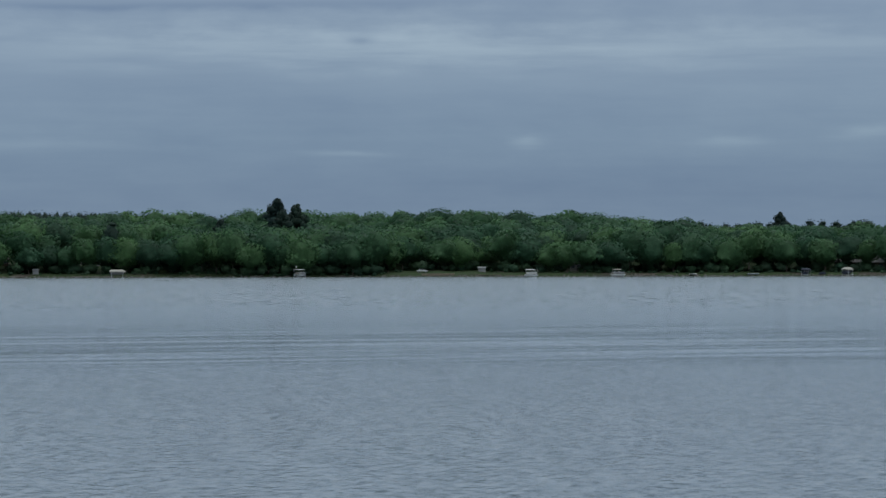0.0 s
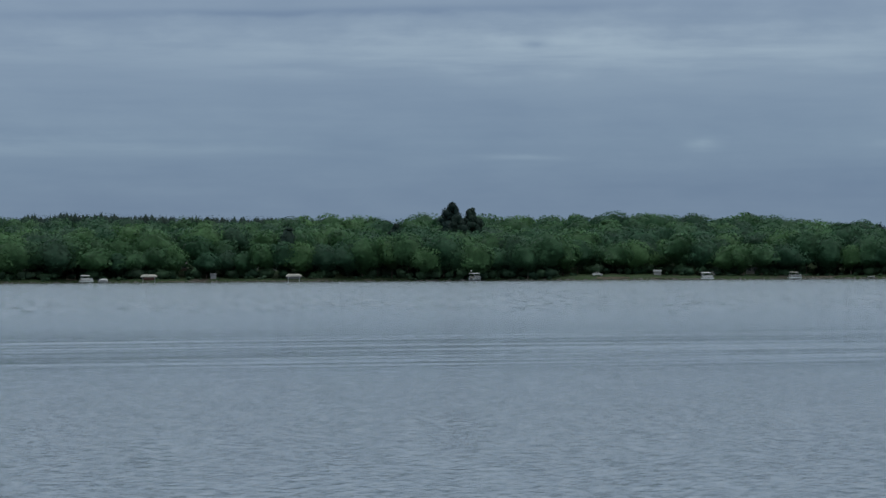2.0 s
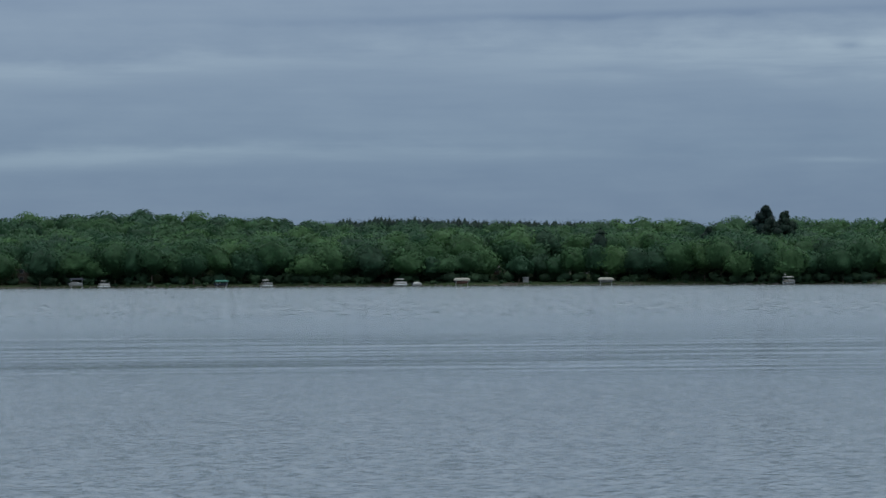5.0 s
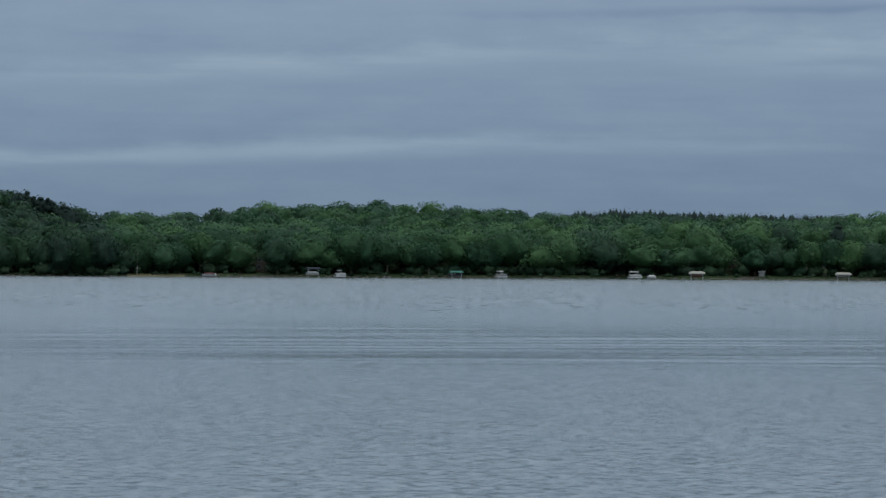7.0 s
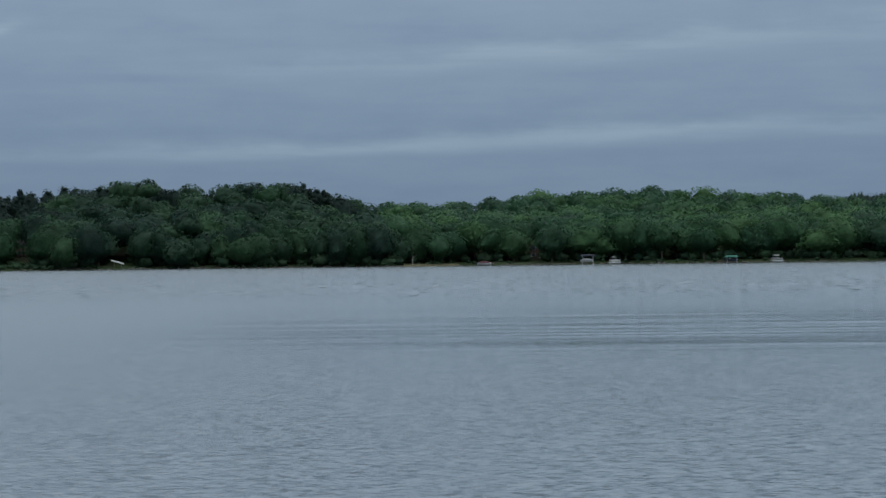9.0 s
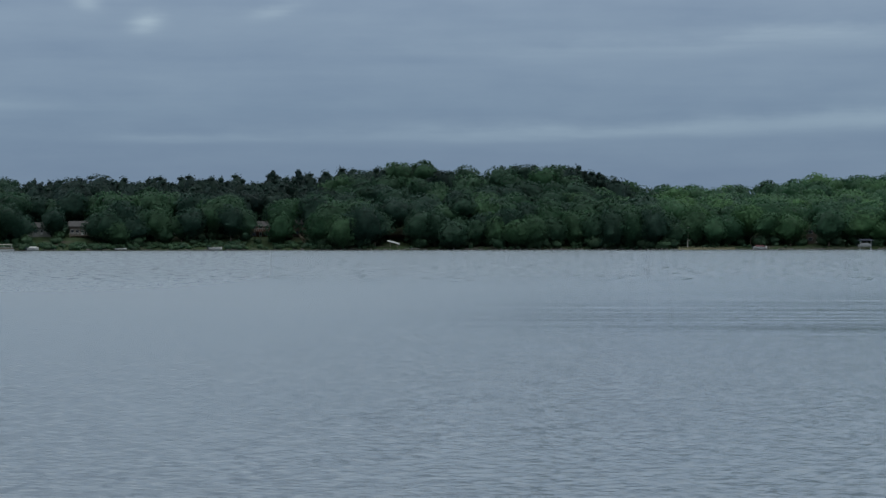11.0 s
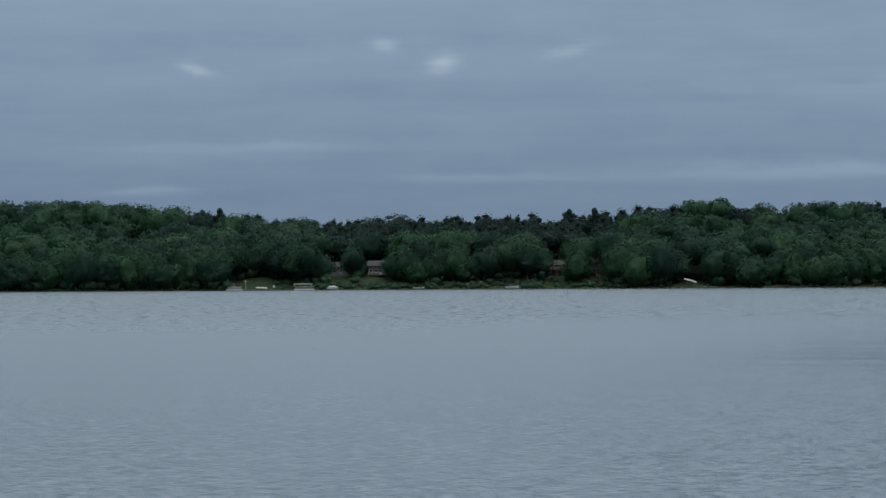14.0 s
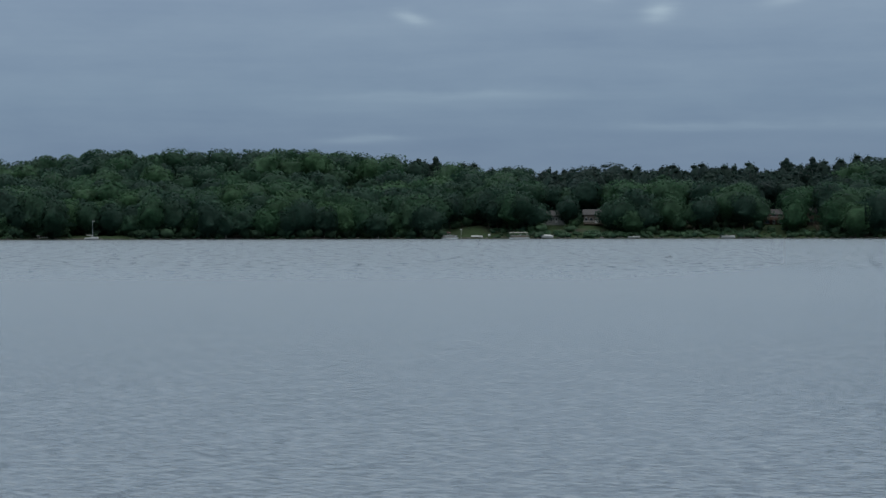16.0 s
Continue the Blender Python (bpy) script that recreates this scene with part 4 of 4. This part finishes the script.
def stairway(a, d0, d1, label, mat, wide=1.2, turn=0.0):
    """Outdoor wooden stairs down the bank."""
    root = empty("outdoor_stairs", label, "stairs")
    z0, z1 = float(ground_z(a, d0)) + 0.2, float(ground_z(a, d1)) + 0.6
    run = d1 - d0
    k = max(5, int((z1 - z0) / 0.19))
    for i in range(k):
        f = (i + 0.5) / k
        part("tread", boxed(-wide / 2, wide / 2, f * run - run / k / 2, f * run + run / k / 2, (z1 - z0) * f - 0.05, (z1 - z0) * f), mat, root)
    for x in (-wide / 2 - 0.06, wide / 2 + 0.06):
        bm = bmesh.new()
        loft(bm, [[(x - 0.04, y, z - 0.35), (x + 0.04, y, z - 0.35), (x + 0.04, y, z), (x - 0.04, y, z)] for y, z in ((0, 0), (run, z1 - z0))])
        part("stringer", bm, mat, root)
        part("handrail", tube(bmesh.new(), (x, 0, 0.9), (x, run, z1 - z0 + 0.9), 0.05, sides=6), mat, root)
        for i in range(5):
            f = i / 4
            part("baluster", tube(bmesh.new(), (x, f * run, (z1 - z0) * f - 0.2), (x, f * run, (z1 - z0) * f + 0.9), 0.04, sides=6), mat, root)
    x, y = polar_xy(a, float(shore_r(a)) + d0)
    root.matrix_basis = pose(x, y, z0, 0, 0, -a + turn)
    return root


def sailboat(a, d):
    root = empty("sailboat", "small white sailboat with bare mast moored at the shore", "boat", "boats")
    part("hull", hull_mesh(5.4, 1.9, 0.8), white_mat, root)
    part("cabin", boxed(-0.4, 1.2, -0.6, 0.6, 0.8, 1.25, bevel=0.12), white_mat, root)
    part("mast", tube(bmesh.new(), (0.4, 0, 0.8), (0.4, 0, 7.2), 0.07, 0.05), alu_mat, root)
    part("boom", tube(bmesh.new(), (0.35, 0, 1.7), (-2.2, 0, 1.75), 0.05), alu_mat, root)
    part("furled_sail", tube(bmesh.new(), (0.2, 0, 1.85), (-2.1, 0, 1.88), 0.14, 0.09), cream_mat, root)
    part("masthead_vane", boxed(0.35, 1.3, -0.03, 0.03, 7.05, 7.25), white_mat, root)
    root.matrix_basis = afloat(a, d, 12)
    return root


def rowing_boat(a, d, label, mat, length=3.8, turn=0.0, lean=0.0, dz=0.25, flip=False):
    root = empty("rowing_boat", label, "boat", "boats")
    part("hull", hull_mesh(length, 1.3, 0.5, 0.2, 0.2), mat, root)
    part("gunwale", boxed(-length * 0.48, length * 0.1, -0.66, 0.66, 0.47, 0.53), alu_mat, root)
    for x in (-length * 0.25, length * 0.08):
        part("thwart", boxed(x - 0.12, x + 0.12, -0.55, 0.55, 0.52, 0.6), timber_mat, root)
    root.matrix_basis = spot(a, d, dz, turn) @ pose(0, 0, 0.55 if flip else 0, 180 if flip else 0, lean, 0)
    return root


def jet_ski(a, d, label, mat):
    root = empty("jet_ski", label, "jet ski")
    part("hull", hull_mesh(3.0, 1.15, 0.55, 0.2, 0.15), mat, root)
    part("seat", boxed(-1.1, 0.3, -0.22, 0.22, 0.5, 0.95, bevel=0.1), navy_mat, root)
    part("handlebar", tube(bmesh.new(), (0.5, -0.4, 1.15), (0.5, 0.4, 1.15), 0.05, sides=6), navy_mat, root)
    part("cowl", boxed(0.3, 1.0, -0.3, 0.3, 0.55, 1.1, bevel=0.14), mat, root)
    part("lift_cradle", boxed(-1.2, 1.0, -0.7, 0.7, -0.15, 0.0), timber_mat, root)
    for x in (-1.0, 0.8):
        part("lift_post", tube(bmesh.new(), (x, 0.75, -2.5), (x, 0.75, 1.0), 0.06, sides=6), alu_mat, root)
    root.matrix_basis = afloat(a, d, 0, 0.6)
    return root


# right-hand bay, from the bow of the far bank round to the point
boat_lift(28.26, -5, cream_mat, "boat lift with pale domed canopy over a dark hull", 4.4, 2.3, 3.4, 60)
runabout(28.26, -5, "dark covered motorboat hanging in a lift", navy_mat, navy_mat, 5.0, 0.75, 60)
jet_ski(27.72, -4, "small dark jet ski on a lift at the bank", navy_mat)
boat_lift(27.36, -5, navy_mat, "boat lift with dark grey canopy by the bank", 4.2, 2.2, 3.1, 70)
runabout(27.36, -5, "dark motorboat under a grey canopy", navy_mat, None, 4.8, 0.7, 70)
dock(27.9, -9, 12, "low timber dock running out from the bank", 85)
house(28.65, 30, "long low brown house with grey roof among trees", 24, 9, 2.9, brown_mat, shingle_mat, brown_mat, windows=6)
rowing_boat(26.2, 1.2, "small grey rowing boat drawn up on the bank", alu_mat, 4.4, 10)
rowing_boat(24.88, 1.0, "small white rowing boat on the stones", white_mat, 2.8, 0)
pontoon_boat(23.22, -4, "pontoon boat with tan canopy moored by the rocks", cream_mat, 5.6, 0.3, 20, grey_mat)
house(22.42, 26, "pale grey cottage with shingle roof half hidden by trees", 9.5, 7, 2.9, pale_mat, shingle_mat, white_mat, windows=4)
pontoon_boat(21.30, -4, "white pontoon boat with white cover at the dock", white_mat, 5.2, 0.25, 10, white_mat, 0.75)
dock(20.95, -3, 9, "dark timber dock beside the white boat", 4)
shed(21.47, 14, "small cream shed with green roof on the bank", 2.0, 1.9, cream_mat, green_mat)
shed(20.2, 16, "small pale shed on the lawn", 2.9, 1.5, pale_mat, grey_mat)
seawall(19.22, 1.6, 12.5, 1.35, "brown timber retaining wall at the water's edge", tan_mat)
# stand-in for a bare brown earth bank, made with the timber wall's parts
seawall(23.95, 2.2, 36, 1.1, "low bare brown earth bank, stood in for by stacked timbers", tan_mat)
parked_car(18.87, 14)
dock(20.3, 1.0, 12, "low tan timber walkway along the bank", 0, 0.9, 0.75, tan_mat)
pontoon_boat(16.15, -6, "pontoon boat with white roof and mast light", white_mat, 5.2, 0.5, 55, grey_mat, 0.8, True)
boat_lift(12.12, -5, cream_mat, "boat lift with long cream canopy", 6.0, 2.1, 3.1, 5)
runabout(12.12, -5, "white motorboat hanging under a cream canopy", pale_mat, None, 5.0, 1.1, 5)
dock(11.55, -5, 15, "long dark timber dock beside the boat lift", 0)
shed(10.34, 6, "small weathered grey shed near the water", 2.2, 1.7, grey_mat, grey_mat)
house(11.95, 38, "grey lake house behind the trees", 10, 8, 3.2, grey_mat, shingle_mat, white_mat, windows=4)
house(11.2, 40, "pale lake house with grey roof behind trees", 9, 7, 3.2, pale_mat, shingle_mat, white_mat, windows=3)
house(9.55, 30, "small dark brown cottage under the trees", 7, 6, 2.7, brown_mat, shingle_mat, white_mat, windows=3)
boat_lift(8.92, -5, cream_mat, "boat lift with long cream canopy over a brown boat", 6.2, 2.2, 3.2, 0)
runabout(8.92, -5, "red-brown motorboat hanging in a lift", rust_mat, rust_mat, 4.8, 0.95, 0)
dock(9.45, -3, 9, "tan timber dock near the boat lift", 3, 1.2, 0.5, tan_mat)
pontoon_boat(7.55, -5, "white pontoon boat with white roof on a lift", white_mat, 5.6, 0.4, 15, white_mat, 0.6)
runabout(7.92, -4, "small white motorboat beside the pontoon boat", white_mat, white_mat, 3.6, 0.15, 20)
house(7.08, 24, "red-brown cabin on the wooded bank", 6.5, 6, 4.4, rust_mat, grey_mat, brown_mat, 1, True, 2, rise=1.3)
stairway(7.22, 3, 20, "weathered wooden stairs up to the red-brown cabin", tan_mat, 3.2)
pontoon_boat(4.58, -4, "small pontoon boat with white bimini top", white_mat, 5.0, 0.3, 25, grey_mat, 0.4)
boat_lift(3.58, -4, green_mat, "boat lift with green canopy", 5.2, 2.2, 2.9, 8)
runabout(3.58, -4, "dark motorboat under the green canopy", navy_mat, None, 4.8, 0.5, 8)
dock(4.1, -5, 10, "low timber dock by the green canopy", 4)
pontoon_boat(1.0, -4, "white motor cruiser style pontoon boat by the bank", grey_mat, 5.0, 0.3, 15, white_mat, 0.35)
boat_lift(0.40, -4, navy_mat, "dark boat lift frame with flat canopy", 5.6, 3.3, 3.9, 5)
runabout(0.38, -4, "white covered motorboat hanging in a lift", white_mat, white_mat, 5.0, 0.9, 5)
dock(-0.4, -2, 24, "long low timber dock along the bank", 2)
house(-0.72, 22, "dark cottage with pale chimney under the trees", 6, 6, 4.6, brown_mat, shingle_mat, white_mat, 2, True, 2, rise=1.5, chimney=True)
shed(2.55, 12, "narrow tan shed under the trees", 1.4, 2.4, tan_mat, tan_mat)
runabout(-1.9, -2.5, "white motorboat with maroon cover at the bank", white_mat, maroon_mat, 5.4, 0.1, 8)
dock(-1.2, -2.5, 10, "low timber dock beside the covered boat", 0)

# bare tree and dry reeds at the foot of the headland
bare = empty("bare_tree", "pale leafless young tree at the water's edge", "tree")
part("trunk", tube(tube(bmesh.new(), (0, 0, -0.6), (0.25, 0, 4.2), 0.13, 0.09, 7), (0.25, 0, 4.2), (0.1, 0.1, 8.6), 0.09, 0.03, 7), birch_mat, bare)
for i in range(9):
    z, ang, reach = 2.4 + i * 0.62, i * 2.4, 1.7 - i * 0.12
    x0 = 0.06 * z if z < 4.2 else 0.25 - 0.034 * (z - 4.2)
    part("branch", tube(bmesh.new(), (x0, 0, z), (x0 + math.cos(ang) * reach, math.sin(ang) * reach, z + 1.5), 0.055, 0.018, 5), birch_mat, bare)
bare.matrix_basis = spot(-3.5, 2.0)
rg = np.random.default_rng(55)
vs, ts = [], []
for k in range(1500):
    a, d = rg.uniform(-3.7, -2.45), rg.uniform(-1.6, 1.0)
    x, y = polar_xy(a, float(shore_r(a)) + d)
    z, h, w = max(-0.3, float(ground_z(a, d)) - 0.1), rg.uniform(0.5, 1.3), rg.uniform(0.03, 0.07)
    lean = rg.uniform(-0.3, 0.3, 2)
    vs.append(((x - w, y, z), (x + w, y, z), (x + lean[0], y + lean[1], z + h), (x, y + 0.05, z)))
    ts.append(np.array(((0, 1, 2), (1, 3, 2), (3, 0, 2))) + 4 * k)
tagged(new("reeds", flat_mesh("reeds", np.concatenate(vs), np.concatenate(ts), (reed_mat,))), "dry tan reeds along the water's edge", "reeds", kind="stuff")

# the bay with houses beyond the point
rowing_boat(-10.02, 4.2, "white boat laid upside down on a rack at the wooded bank", white_mat, 5.0, -8, 14, 1.55, True)
rack = empty("boat_rack", "rough timber rack on the wooded bank", "rack")
for x in (-1.4, 1.4):
    part("crossbar", boxed(x - 0.07, x + 0.07, -0.8, 0.8, 1.42 - x * 0.25, 1.56 - x * 0.25), timber_mat, rack)
    for y in (-0.7, 0.7):
        part("post", boxed(x - 0.07, x + 0.07, y - 0.07, y + 0.07, -0.8, 1.42 - x * 0.25), timber_mat, rack)
rack.matrix_basis = spot(-10.02, 4.2, 0.0, -8)
dock(-9.6, -2, 6, "small pale dock under the hanging boughs", 0, 1.2, 0.6, pale_mat)
house(-12.98, 27, "dark red house with white-railed decks", 8.0, 7, 4.6, rust_mat, darkshingle_mat, white_mat, 2, False, 3, True, dz=-0.6)
house(-12.1, 25, "brown house with tan deck above the bank", 6, 6, 5.0, brown_mat, darkshingle_mat, tan_mat, 2, False, 2, True)
stairway(-11.85, 3, 16, "pale wooden stairs down the bank", tan_mat, 1.3, 18)
runabout(-13.98, -2, "white motorboat at the sandy landing", white_mat, None, 5.2, 0.15, 5)
rowing_boat(-16.06, 0.9, "white rowing boat pulled up on the grass", white_mat, 4.6, -6, 0, 0.1)
house(-14.9, 34, "grey cottage hidden behind willow boughs", 7, 6, 3.2, grey_mat, shingle_mat, white_mat, windows=3)
house(-16.95, 25, "dark house with white-framed windows and deck", 8, 7, 3.6, brown_mat, darkshingle_mat, white_mat, 1, False, 4, True, dz=0.3)
house(-17.85, 26, "low pale grey lake house on the bank", 9.5, 7, 3.0, pale_mat, darkshingle_mat, white_mat, 1, False, 4, dz=0.4)
runabout(-17.98, -2, "white motorboat near the landing", white_mat, white_mat, 4.4, 0.15, 0)
pontoon_boat(-18.6, -3, "long beige-covered pontoon boat at the bank", cream_mat, 8.0, 0.0, 3, timber_mat, 0.9)
rowing_boat(-19.55, 2.2, "white and green boat upturned on the lawn", white_mat, 4.4, 4, 0, 0.2, True)
ball_root = empty("buoy", "white round buoy lying on the lawn", "buoy")
bm = bmesh.new()
bmesh.ops.create_uvsphere(bm, u_segments=14, v_segments=10, radius=0.55, matrix=Matrix.Translation((0, 0, 0.5)))
part("float", bm, white_mat, ball_root)
part("ring", tube(bmesh.new(), (0, 0, 1.0), (0, 0, 1.2), 0.12), alu_mat, ball_root)
ball_root.matrix_basis = spot(-19.28, 3.0)
pontoon_boat(-20.15, -3, "pale pontoon boat with folded canopy", maroon_mat, 6.4, 0.0, 8, pale_mat, 0.25)
dock(-19.7, -3, 8, "low dark dock on posts", 0)
lamp = empty("dock_post", "tall white post with a lamp at the dock", "post")
part("pole", tube(bmesh.new(), (0, 0, -2), (0, 0, 3.6), 0.07), white_mat, lamp)
part("lamp_head", boxed(-0.5, 0.35, -0.15, 0.15, 3.5, 3.75, bevel=0.05), white_mat, lamp)
lamp.matrix_basis = afloat(-19.90, -3.2)
house(-22.47, 74, "grey-brown timber house with a deck high on the wooded hill", 11, 7, 4.4, timber_mat, darkshingle_mat, brown_mat, 2, False, 4, True, rise=1.2)
sailboat(-28.08, -4)
dock(-28.25, -2, 8, "low dock beside the sailboat", 0)
dock(-29.15, -2.5, 4, "small pale dock on tall posts", 0, 1.2, 1.0, pale_mat)
rowing_boat(-29.2, 2.5, "white dinghy on the bank above the dock", white_mat, 3.0, 0, 0, 0.6)

# stones along the water's edge
vs, ts, cs, o = [], [], [], 0
bv, bf = BALL[1]
for k in range(2600):
    a = rng.uniform(-31.5, 30.5)
    d = rng.uniform(-0.9, 1.6)
    s = rng.uniform(0.18, 0.5) * (1.4 if 23.2 < a < 25 else 1.0)
    x, y = polar_xy(a, float(shore_r(a)) + d)
    v = bv[:] * (s * rng.uniform(0.8, 1.5), s, s * rng.uniform(0.5, 0.9)) * (1 + rng.normal(scale=0.12, size=(len(bv), 1)))
    vs.append(v + (x, y, float(ground_z(a, d)) + 0.05))
    ts.append(bf + o)
    o += len(bv)
tagged(new("shore_stones", flat_mesh("shore_stones", np.concatenate(vs), np.concatenate(ts), (rock_mat,))), "grey stones along the water's edge", "stones", kind="stuff")
